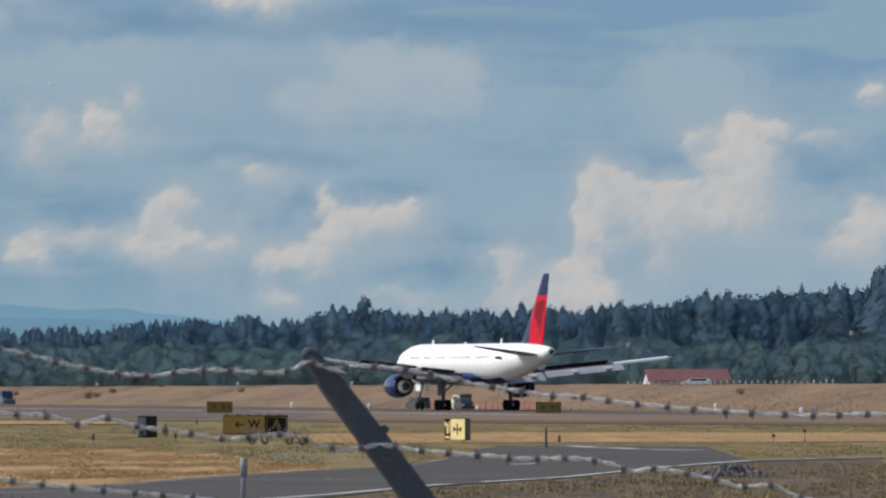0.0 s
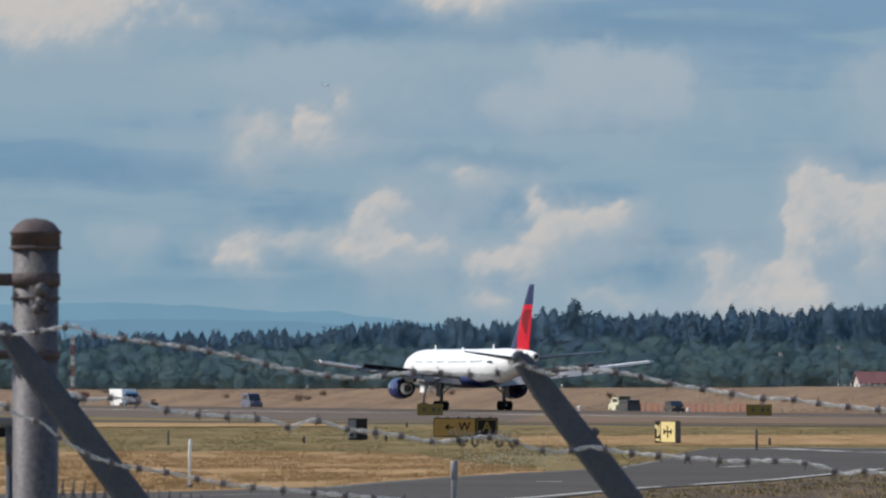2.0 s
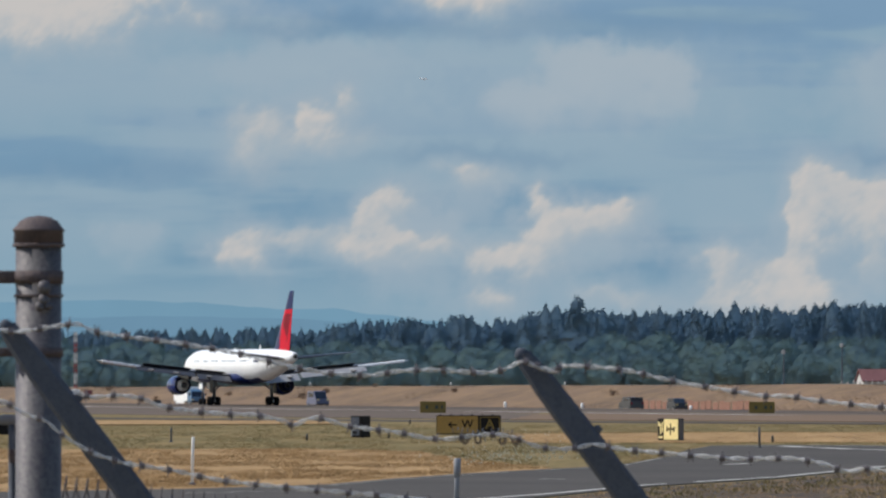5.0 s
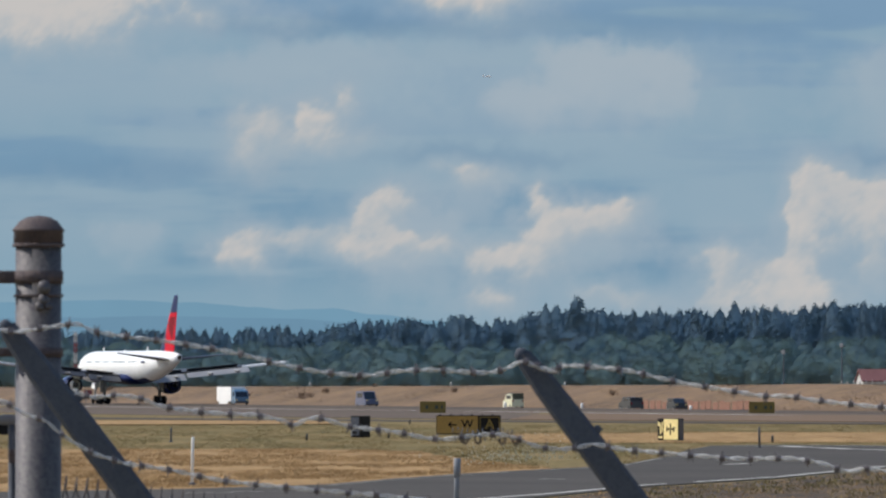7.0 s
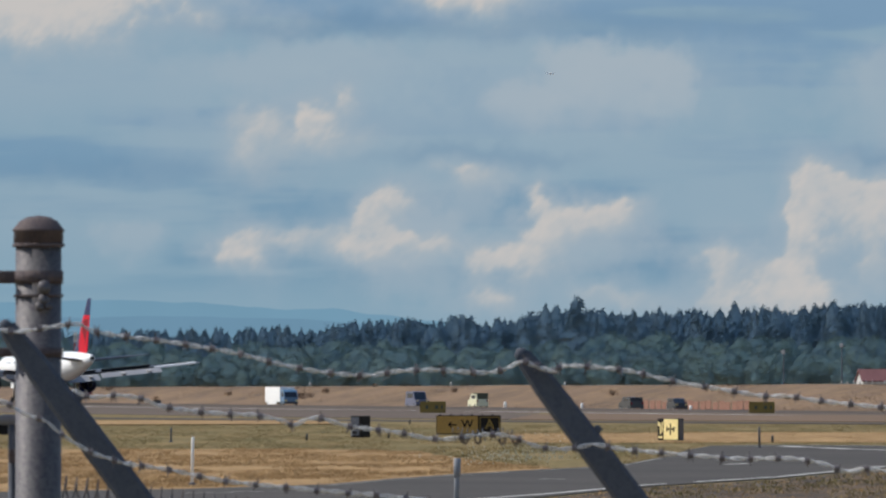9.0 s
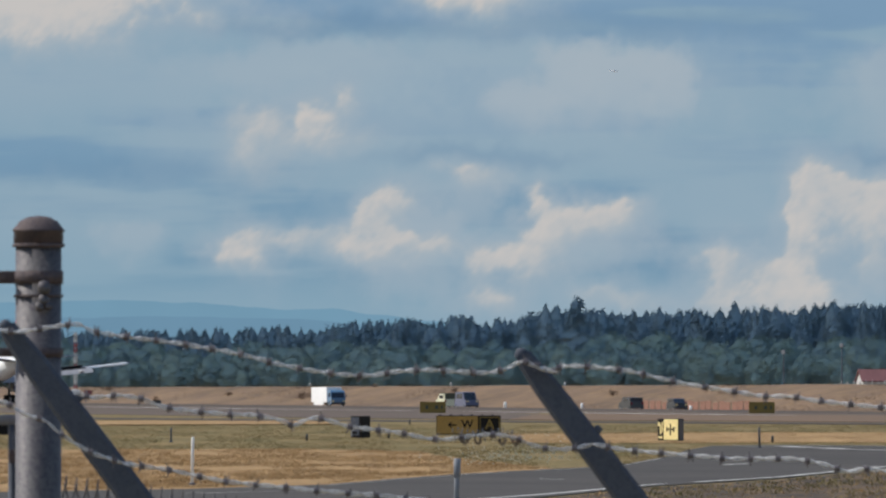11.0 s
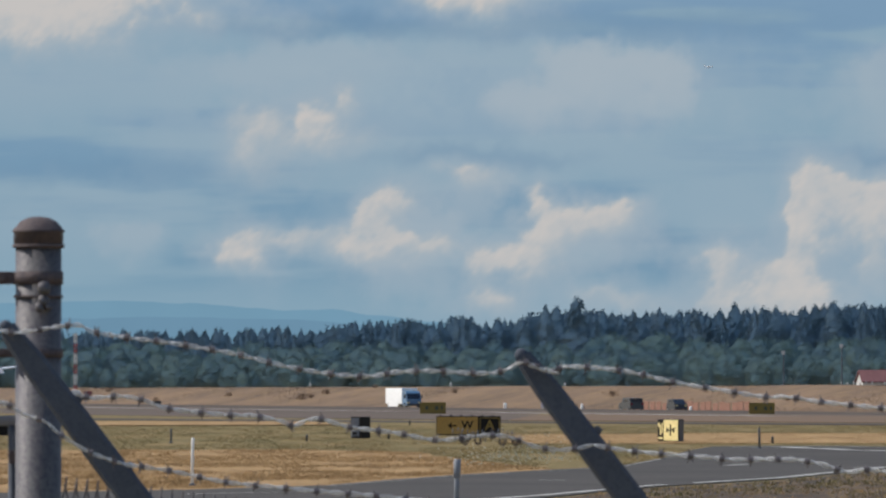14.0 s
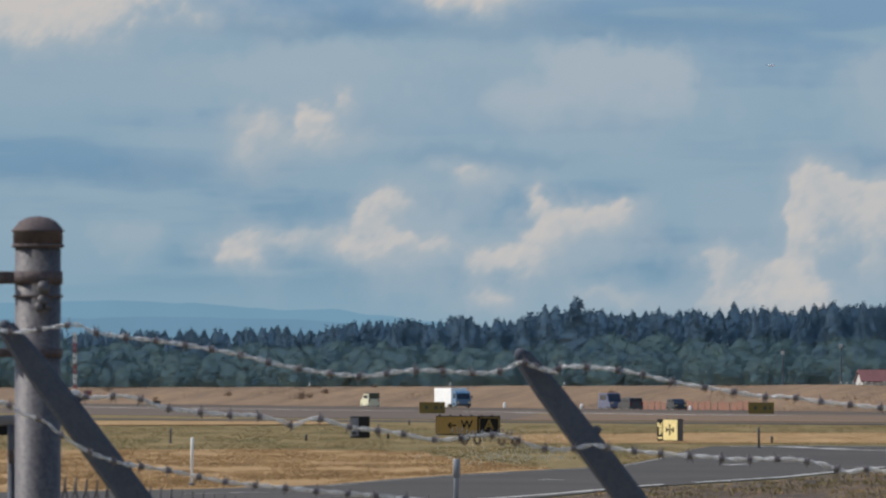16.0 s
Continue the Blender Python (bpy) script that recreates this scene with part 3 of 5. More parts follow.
def lettered(owner, text, x, z, size, y, material):
    cu = bpy.data.curves.new("lettering", "FONT")
    cu.body, cu.size, cu.extrude, cu.align_x, cu.align_y, cu.offset = text, size, 0.008, "CENTER", "CENTER", 0.012
    tmp = new("lettering", cu)
    me = bpy.data.meshes.new_from_object(tmp.evaluated_get(bpy.context.evaluated_depsgraph_get()))
    bpy.data.objects.remove(tmp)
    me.materials.clear()
    me.materials.append(material)
    ob = new("lettering", me)
    ob.parent = owner
    ob.matrix_basis = pose(x, y, z, 90)


def sign_board(name, bearing, dist, w, h, lift, turn, label, back=M_DARKCAR, depth=0.22):
    p = spot(bearing, dist)
    s = thing(name, pose(p.x, p.y, ground_z(p.x, p.y), 0, 0, turn), label, "sign", "airfield signs")
    part("cabinet", boxed((0, 0, lift + h / 2), (w, depth, h), bevel=0.02), back, s, "dark sign housing")
    for i in range(max(2, int(w / 0.9))):
        k = max(2, int(w / 0.9))
        part("leg", tube(bmesh.new(), ((i + 0.5) / k * w - w / 2, 0, 0), ((i + 0.5) / k * w - w / 2, 0, lift + 0.02), 0.035, seg=8), M_STEEL, s)
    return s


def panel(s, x, z, w, h, y, material, label):
    return part("panel", boxed((x, y, z), (w, 0.02, h), bevel=0.004), material, s, label)


w_sign = sign_board("direction_sign", 45, 440, 3.46, 1.02, 0.06, 0, "yellow and black taxiway sign with arrow, W and A", M_SIGNBLACK)
panel(w_sign, -0.6, 0.57, 2.2, 0.92, -0.12, M_YELLOW, "yellow panel")
panel(w_sign, 1.14, 0.57, 1.12, 0.92, -0.12, M_SIGNBLACK, "black panel")
lettered(w_sign, "W", -0.06, 0.6, 0.6, -0.135, M_SIGNBLACK)
bar_letter(w_sign, [((0, 0.5), (0.8, 0.5)), ((0, 0.5), (0.28, 0.78)), ((0, 0.5), (0.28, 0.22))], -1.05, 0.32, 0.5, -0.135, M_SIGNBLACK)
lettered(w_sign, "A", 1.14, 0.58, 0.74, -0.135, M_OLIVE)
for z0, x0, ww, hh in ((0.98, 1.14, 1.0, 0.05), (0.16, 1.14, 1.0, 0.05), (0.57, 0.62, 0.05, 0.8), (0.57, 1.66, 0.05, 0.8)):
    part("border_line", boxed((x0, -0.133, z0), (ww, 0.015, hh)), M_OLIVE, w_sign)
for i in range(6):
    part("top_bolt", turned(bmesh.new(), [(1.06, 0.05), (1.14, 0.04), (1.16, 0.02)], "z", 8, Matrix.Translation((-1.5 + 0.56 * i, 0, 0))), M_SIGNBLACK, w_sign)

h_sign = sign_board("lane_sign", 403, 398, 1.5, 1.06, 0.05, -50, "pale yellow sign with a black three-stroke symbol", M_SIGNBLACK, 0.34)
panel(h_sign, 0.21, 0.58, 1.04, 1.0, -0.18, M_PALE, "pale yellow panel")
panel(h_sign, -0.53, 0.58, 0.42, 1.0, -0.18, M_SIGNBLACK, "black panel with yellow lettering bars")
part("end_panel", boxed((0.76, 0, 0.58), (0.02, 0.3, 1.0)), M_STEEL, h_sign, "grey end plate")
for x0, z0, ww, hh in ((-0.53, 0.6, 0.1, 0.5), (-0.66, 0.84, 0.12, 0.2), (-0.53, 0.2, 0.3, 0.1), (-0.4, 0.7, 0.06, 0.5)):
    part("lettering_bar", boxed((x0, -0.195, z0), (ww, 0.012, hh)), M_PALE, h_sign)
bar_letter(h_sign, [((0.5, 0.0), (0.5, 1.0)), ((0.0, 0.3), (0.0, 0.7)), ((0.0, 0.5), (0.3, 0.5)), ((1.0, 0.3), (1.0, 0.7)), ((0.7, 0.5), (1.0, 0.5))], -0.06, 0.34, 0.5, -0.195, M_SIGNBLACK)

d_sign = sign_board("angled_sign", -146, 418, 0.86, 1.1, 0.05, 58, "dark boxy taxiway sign with a scuffed grey end", M_SIGNBLACK, 0.64)
panel(d_sign, 0, 0.6, 0.78, 1.0, 0.33, M_DARKSTEEL, "grey panel")
part("end_panel", boxed((-0.44, 0.05, 0.62), (0.02, 0.48, 0.92)), M_DARKSTEEL, d_sign, "scuffed grey end")
for y0, z0, ww, hh in ((0.08, 0.3, 0.3, 0.12), (0.16, 0.55, 0.1, 0.3), (0.0, 0.6, 0.08, 0.24), (0.24, 0.28, 0.06, 0.3)):
    part("lettering_bar", boxed((-0.455, y0, z0), (0.012, ww, hh)), M_SIGNBLACK if ww > 0.2 else M_POST, d_sign)
panel(d_sign, 0, 0.6, 0.78, 1.0, -0.33, M_SIGNBLACK, "black panel")
for b in (-18, 564):
    q = sign_board("far_sign", b, 760, 2.4, 1.05, 0.05, 0, "weathered yellow sign beside the runway", M_OLIVE)
    panel(q, 0, 0.57, 2.3, 0.95, -0.12, M_OLIVE, "faded yellow panel")
    for x0, ww in ((-0.55, 0.25), (0.35, 0.3), (0.85, 0.18)):
        part("lettering_bar", boxed((x0, -0.135, 0.57), (ww, 0.02, 0.34)), M_DKGREEN, q)
l_sign = sign_board("edge_sign", -784, 440, 0.9, 0.95, 0.05, 10, "black sign in the grass by the taxiway", M_SIGNBLACK)
panel(l_sign, 0, 0.52, 0.7, 0.7, -0.12, M_SIGNBLACK, "black panel")


def stake(bearing, dist, h, r, material, label, name="marker_post", cap=False, group="marker posts"):
    p = spot(bearing, dist)
    s = thing(name, pose(p.x, p.y, ground_z(p.x, p.y), 0, random.uniform(-1.5, 1.5), 0), label, "post", group)
    part("shaft", turned(bmesh.new(), [(-0.1, r), (h - r, r), (h - r * 0.3, r * 0.8), (h, r * 0.3)], "z", 10), material, s, "", True)
    if cap:
        part("base", turned(bmesh.new(), [(0, r * 2.2), (0.06, r * 2.2), (0.09, r * 1.2)], "z", 12), M_DARKSTEEL, s)
    return s


stake(-444, 232, 1.38, 0.045, M_TRUCK, "white plastic marker post by the taxiway", cap=True)
bollard = stake(24, 190, 1.17, 0.062, M_POST, "grey steel post with a sleeve by the taxiway", cap=True)
part("sleeve", turned(bmesh.new(), [(0.74, 0.065), (0.74, 0.082), (1.16, 0.082), (1.175, 0.07)], "z", 14), M_POST, bollard, "grey sleeve", True)
stake(-481, 392, 0.7, 0.042, M_DARKSTEEL, "small dark stake in the grass", cap=True)
stake(560, 358, 0.95, 0.05, M_STEEL, "thin grey stake by the taxiway", cap=True)
stake(583, 390, 0.35, 0.06, M_DARKCAR, "small dark stub in the grass")
stake(-53, 420, 0.3, 0.05, M_DARKCAR, "small dark stub in the grass")
for b, h in ((1018, 0.62), (963, 0.4)):
    q = stake(b, 380, h, 0.03, M_POST, "thin pale stake with a dark head in the grass")
    part("head", boxed((0, 0, h), (0.12, 0.1, 0.12), bevel=0.02), M_SIGNBLACK, q, "dark head")
for b, c, h in ((110, 340, 1.5), (246, 352, 1.3), (438, 352, 1.1), (860, 350, 1.7), (1012, 350, 1.3)):
    x, y, z = on_road(b, c)
    stake(b, y, 0.85 * h, 0.18, M_TRUCK, "white marker post beyond the runway")
for i in range(34):
    x, y, z = on_road(705 + 11 * i, 402)
    stake(705 + 11 * i, y, 0.38 + 0.2 * random.random(), 0.1, M_WALLW, "low white stake on the bank", "bank_stake", group="stakes on the bank")
for b in (-235, 14, 216):
    x, y, z = on_road(b, 401)
    stake(b, y, 0.6, 0.14, M_WALLW, "low white stake on the bank", "bank_stake", group="stakes on the bank")


for b, d in ((-241, 403), (-96, 418), (-59, 550), (-345, 650)):
    stake(b, d, 0.34, 0.06, M_DARKCAR, "small dark light stub in the grass", "edge_light", group="edge lights")
x0, y0, z0 = on_road(-506, 373)
crate = thing("equipment_box", pose(x0, y0, z0, 0, 0, 12), "small black equipment box below the bank", "box")
part("body", boxed((0, 0, 0.42), (1.2, 0.8, 0.6), bevel=0.04), M_DARKCAR, crate)
part("lid", boxed((0, 0, 0.75), (1.28, 0.88, 0.08), bevel=0.02), M_SIGNBLACK, crate, "black lid")
for q in (-0.45, 0.45):
    part("foot", boxed((q, 0, 0.06), (0.14, 0.7, 0.13), bevel=0.02), M_STEEL, crate)


def mast():
    x, y, z = on_road(-651, 386)
    s = thing("mast", pose(x, y, z), "red and white banded lattice mast", "mast")
    for i in range(6):
        bm = bmesh.new()
        z0, z1 = 0.5 + i * 1.85, 0.5 + (i + 1) * 1.85
        for k in range(3):
            a = k * math.tau / 3
            tube(bm, (0.3 * math.cos(a), 0.3 * math.sin(a), z0), (0.3 * math.cos(a), 0.3 * math.sin(a), z1), 0.09, seg=6)
            a2 = a + math.tau / 3
            for j in range(2):
                za, zb = z0 + j * 0.92, z0 + (j + 1) * 0.92
                tube(bm, (0.3 * math.cos(a), 0.3 * math.sin(a), za), (0.3 * math.cos(a2), 0.3 * math.sin(a2), zb), 0.05, seg=5)
        part("section", bm, M_MASTRED if i % 2 == 0 else M_WALLW, s, "banded lattice section")
    part("cabin", boxed((0.1, -0.6, 0.65), (1.5, 1.4, 1.4), bevel=0.05), M_TRUCK, s, "small white equipment box")
    part("shed", boxed((2.3, -0.3, 0.6), (1.4, 1.2, 1.3), bevel=0.05), M_MASTRED, s, "small red shed")


mast()


def light_pole(bearing, dist, h, label):
    p = spot(bearing, dist)
    s = thing("light_pole", pose(p.x, p.y, 0), label, "pole", "light poles")
    part("pole", tube(bmesh.new(), (0, 0, 0), (0, 0, h), 0.16, 0.1, 8), M_DARKSTEEL, s)
    part("arm", tube(bmesh.new(), (0, 0, h - 0.2), (0.9, 0, h), 0.08, seg=6), M_DARKSTEEL, s)
    part("lamp_head", boxed((-0.1, 0, h + 0.1), (0.7, 0.4, 0.8), bevel=0.1), M_WALLW, s)


light_pole(706, 1700, 10.0, "grey pole with white lamp head")
light_pole(603, 1700, 8.6, "grey pole with white lamp head")
light_pole(1102, 1700, 12.5, "tall thin grey pole by the woods")


def far_building():
    p = spot(808, 1480)
    s = thing("low_building", pose(p.x, p.y, 0, 0, 0, 7), "long low building with a red roof behind the bank", "building")
    L, W, H, R = 14.6, 7.0, 2.9, 4.9
    part("wall", boxed((0, 0, H / 2), (L, W, H)), M_WALLW, s, "white wall")
    part("roof", loft(bmesh.new(), [[(x, -W / 2 - 0.4, H - 0.1), (x, 0, R), (x, W / 2 + 0.4, H - 0.1), (x, W / 2 + 0.4, H - 0.3), (x, 0, R - 0.25), (x, -W / 2 - 0.4, H - 0.3)] for x in (-L / 2 - 0.3, L / 2 + 0.3)]),
         M_ROOF, s, "red sheet roof")
    part("gable", loft(bmesh.new(), [[(x, -W / 2, H), (x, 0, R - 0.26), (x, W / 2, H)] for x in (-L / 2, -L / 2 + 0.2)]), M_WALLW, s, "white gable")
    for x in (-5, -1.5, 2, 5.5):
        w = part("window", boxed((x, -W / 2, 1.7), (1.2, 0.1, 1.0), bevel=0.02), M_GLASSY, s)
        part("sill", boxed((x, -W / 2 - 0.05, 1.15), (1.4, 0.16, 0.08)), M_WALLW, w)
    part("porch_roof", loft(bmesh.new(), [[(x, -W / 2 - 1.5, 2.3), (x, -W / 2, 2.9), (x, -W / 2, 2.75), (x, -W / 2 - 1.5, 2.15)] for x in (3.2, 6.6)]), M_DKGREEN, s)


far_building()

# low row of faded panels along the foot of the bank
x0, y0, z0 = on_road(440, 379)
hoard = thing("low_barrier", pose(x0, y0, z0, 0, 0, 107.2), "low row of faded reddish panels below the bank", "barrier")
me = mesh_from(boxed((0, 0, 0.6), (2.2, 0.08, 1.2), bevel=0.03), "panel", M_BRICKRED)
for i in range(18):
    share("panel", me, hoard, pose(-23 + i * 2.65 + 0.1 * random.random(), random.uniform(-0.1, 0.1), random.uniform(-0.2, 0.1), 0, random.uniform(-2, 2), 0))


# ---- woods ----
def blade_mesh(name, tris, material):
    v = np.array(tris, dtype=np.float64).reshape(-1, 3)
    me = bpy.data.meshes.new(name)
    me.from_pydata(v.tolist(), [], [(3 * i, 3 * i + 1, 3 * i + 2) for i in range(len(v) // 3)])
    me.materials.append(material)
    return me


def crown_core(tris, profile, seed, seg=10):
    """The dense inside of a crown: a lumpy closed skin over rings of (height, radius)."""
    rings = []
    for z, r in profile:
        ring = []
        for k in range(seg):
            a = k * math.tau / seg + z * 0.3
            rr = r * (1 + 0.4 * noise.noise((math.cos(a) * 1.4, math.sin(a) * 1.4, z * 0.35 + seed * 5.3)) + 0.2 * noise.noise((math.cos(a) * 4, math.sin(a) * 4, z * 0.7 + seed * 3.1)))
            ring.append((rr * math.cos(a), rr * math.sin(a), z + 0.08 * r * noise.noise((a, z, seed))))
        rings.append(ring)
    for a, b in zip(rings, rings[1:]):
        for k in range(seg):
            j = (k + 1) % seg
            for p in (a[k], a[j], b[j], a[k], b[j], b[k]):
                tris += p


def conifer_meshes(seed, h, width):
    """A spire of drooping boughs in uneven whorls round a dense core."""
    rng = random.Random(seed)
    trunk = tube(bmesh.new(), (0, 0, -0.5), (0, 0, h * 0.97), h * 0.014, 0.03, 7)
    tris = []
    lean, blunt = rng.uniform(0.55, 0.95), rng.uniform(0.0, 0.4)

    def reach(z, a):
        f = max(0.0, 1 - z / h)
        tier = 0.85 + 0.3 * abs(math.sin(z * 0.9 + seed))
        side = 1 + 0.6 * noise.noise((math.cos(a) * 0.9, math.sin(a) * 0.9, z * 0.16 + seed * 9))
        return (width * f ** lean * tier + blunt * math.sqrt(f)) * side + 0.08

    crown_core(tris, [(h * (0.05 + 0.9 * i / 22), 0.8 * reach(h * (0.05 + 0.9 * i / 22), 0.0)) for i in range(22)] + [(h * 0.97, 0.04)], seed)
    z = h * 0.06
    while z < h * 0.995:
        for k in range(rng.randint(9, 12) if z < h * 0.85 else 7):
            a = rng.uniform(0, math.tau)
            r = reach(z, a) * rng.uniform(0.75, 1.18)
            zz = z + rng.uniform(-0.3, 0.3)
            d = Vector((math.cos(a), math.sin(a), 0))
            side = Vector((-d.y, d.x, 0))
            w = min(0.75, 0.09 + r * 0.17) * rng.uniform(0.7, 1.2)
            tip = d * r + Vector((0, 0, zz - rng.uniform(0.0, 0.3) * r))
            root = d * r * 0.45 + Vector((0, 0, zz + 0.12 * r + 0.1))
            low = d * r * 0.6 + Vector((0, 0, zz - 0.35 * w - 0.12 * r))
            for p in ((root + side * w, tip, root - side * w), (root + Vector((0, 0, w)), tip, low)):
                for q in p:
                    tris += [q.x, q.y, min(q.z, h)]
        z += h * rng.uniform(0.016, 0.026)
    return mesh_from(trunk, "trunk", M_BARK), blade_mesh("crown", tris, M_NEEDLE_HAZED)


def broadleaf_meshes(seed, h, width):
    """Leafy clumps on limbs, gathered round an uneven dense core."""
    rng = random.Random(seed)
    bm = tube(bmesh.new(), (0, 0, -0.5), (0, 0, h * 0.55), h * 0.022, h * 0.01, 7)
    tris = []
    crown_core(tris, [(h * (0.04 + 0.88 * i / 19), 0.1 + 0.8 * width * math.sin(math.pi * min(0.97, (0.04 + 0.88 * i / 19) * 0.8 + 0.16))) for i in range(20)] + [(h * 0.95, 0.05)], seed, 22)
    for k in range(44):
        a, e = rng.uniform(0, math.tau), rng.uniform(0.08, 0.95)
        rr = width * math.sin(math.pi * min(0.97, e * 0.8 + 0.16)) * rng.uniform(0.55, 0.95)
        c = Vector((rr * math.cos(a), rr * math.sin(a), h * e))
        if k < 12:
            tube(bm, (0, 0, h * min(0.5, e * 0.6)), c * 0.9, h * 0.008, 0.03, 5)
        size = width * rng.uniform(0.14, 0.28)
        for j in range(36):
            q = Vector((rng.gauss(0, 1), rng.gauss(0, 1), rng.gauss(0, 0.9))).normalized() * size * rng.uniform(0.5, 1.05) + c
            r = rng.uniform(0.2, 0.42)
            for i in range(3):
                tris += [q.x + rng.uniform(-r, r), q.y + rng.uniform(-r, r), min(q.z + rng.uniform(-r, r), h)]
    return mesh_from(bm, "trunk", M_BARK), blade_mesh("crown", tris, M_LEAF_HAZED)


SKYLINE = [(-1000, 80), (-784, 82), (-534, 82), (-444, 88), (-384, 82), (-324, 92), (-224, 88), (-144, 100), (-84, 102), (36, 106), (76, 98), (141, 108), (181, 122), (236, 128), (266, 118),
           (336, 116), (446, 118), (546, 124), (596, 120), (686, 130), (776, 128), (843, 146), (916, 142), (976, 146), (1073, 154), (1116, 156), (1166, 196), (1300, 225)]


def skyline(b):
    for (b0, h0), (b1, h1) in zip(SKYLINE, SKYLINE[1:]):
        if b0 <= b <= b1:
            return 1.05 * (h0 + (h1 - h0) * (b - b0) / (b1 - b0))
    return SKYLINE[-1][1] if b > 0 else SKYLINE[0][1]


def woods():
    rng = random.Random(11)
    kinds = [(conifer_meshes(i, 20.0, w), 20.0) for i, w in enumerate((4.4, 3.6, 5.2, 4.0, 4.8, 4.3))]
    leafy = [(broadleaf_meshes(30 + i, 12.0, w), 12.0) for i, w in enumerate((5.0, 4.2, 5.6))]
    masses = {"far_conifers": ([], M_NEEDLE_HAZED), "far_broadleaves": ([], M_LEAF_HAZED)}

    def place(kind, height, bearing, dist, fat):
        p = spot(bearing, dist)
        k = height / kind[1]
        return Matrix.Translation((p.x, p.y, 0)) @ Matrix.Rotation(rng.uniform(0, 6.28), 4, "Z") @ Matrix.Diagonal((k * fat, k * fat, k, 1))

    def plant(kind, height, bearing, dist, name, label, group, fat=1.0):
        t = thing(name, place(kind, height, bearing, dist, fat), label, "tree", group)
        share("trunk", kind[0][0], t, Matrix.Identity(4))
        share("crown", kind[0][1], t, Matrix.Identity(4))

    def fill(mass, kind, height, bearing, dist, fat=1.0):
        me = kind[0][1]
        co = np.empty(len(me.vertices) * 3)
        me.vertices.foreach_get("co", co)
        m = np.array(place(kind, height, bearing, dist, fat))
        masses[mass][0].append(co.reshape(-1, 3) @ m[:3, :3].T + m[:3, 3])

    b = -960
    while b < 1290:
        for row, lo, hi in ((2580, 0.84, 1.04), (2510, 0.8, 1.02), (2440, 0.76, 0.98)):
            d, bb = row + rng.uniform(-30, 30), b + rng.uniform(-8, 8)
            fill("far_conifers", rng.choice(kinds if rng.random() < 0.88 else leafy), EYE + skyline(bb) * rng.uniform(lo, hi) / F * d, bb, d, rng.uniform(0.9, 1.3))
        b += 11
    b = -950
    while b < 1290:
        d, bb = 2380 + rng.uniform(-25, 25), b + rng.uniform(-6, 6)
        plant(rng.choice(kinds), EYE + skyline(bb) * rng.uniform(0.78, 1.1) / F * d, bb, d, "conifer", "conifer in the far wood, painted haze-pale", "conifers of the far wood", rng.uniform(0.7, 1.3))
        b += 14
    for bb, rise, fat in ((236, 150, 1.25), (181, 134, 1.0), (36, 117, 0.8), (24, 114, 0.7), (-84, 111, 0.6), (336, 126, 0.8), (376, 124, 0.7), (-194, 100, 0.8), (-444, 94, 0.8), (-290, 98, 0.8), (686, 140, 0.9),
                          (742, 136, 0.7), (843, 162, 1.0), (866, 154, 0.9), (1073, 176, 1.1), (1150, 205, 1.2), (1166, 214, 1.3), (551, 130, 0.9), (446, 126, 1.0), (141, 116, 1.0), (266, 124, 1.0)):
        plant(rng.choice(kinds), EYE + rise / F * 2340, bb, 2340, "conifer", "tall conifer rising over the far wood, painted haze-pale", "conifers of the far wood", 0.95 * fat)
    b = -960
    while b < 1290:
        k = 1.0 if b < 250 else 1.15
        for d0, r0, r1 in ((2230, 46, 76), (2150, 34, 64)):
            d, bb = d0 + rng.uniform(-30, 30), b + rng.uniform(-10, 10)
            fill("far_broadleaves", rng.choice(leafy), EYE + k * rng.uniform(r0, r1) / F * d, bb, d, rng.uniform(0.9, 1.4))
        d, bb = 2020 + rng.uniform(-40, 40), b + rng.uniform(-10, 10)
        plant(rng.choice(leafy), EYE + k * rng.uniform(18, 46) / F * d, bb, d, "broadleaf_tree", "rounded broadleaf tree at the wood's edge, painted haze-pale", "broadleaf trees of the far wood", rng.uniform(0.9, 1.4))
        b += 24
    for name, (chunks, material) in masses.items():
        label = "dense wood of far conifers, haze painted into the colour" if "conifer" in name else "dense wood of far broadleaf trees, haze painted into the colour"
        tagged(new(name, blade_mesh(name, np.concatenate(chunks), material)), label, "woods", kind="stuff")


woods()


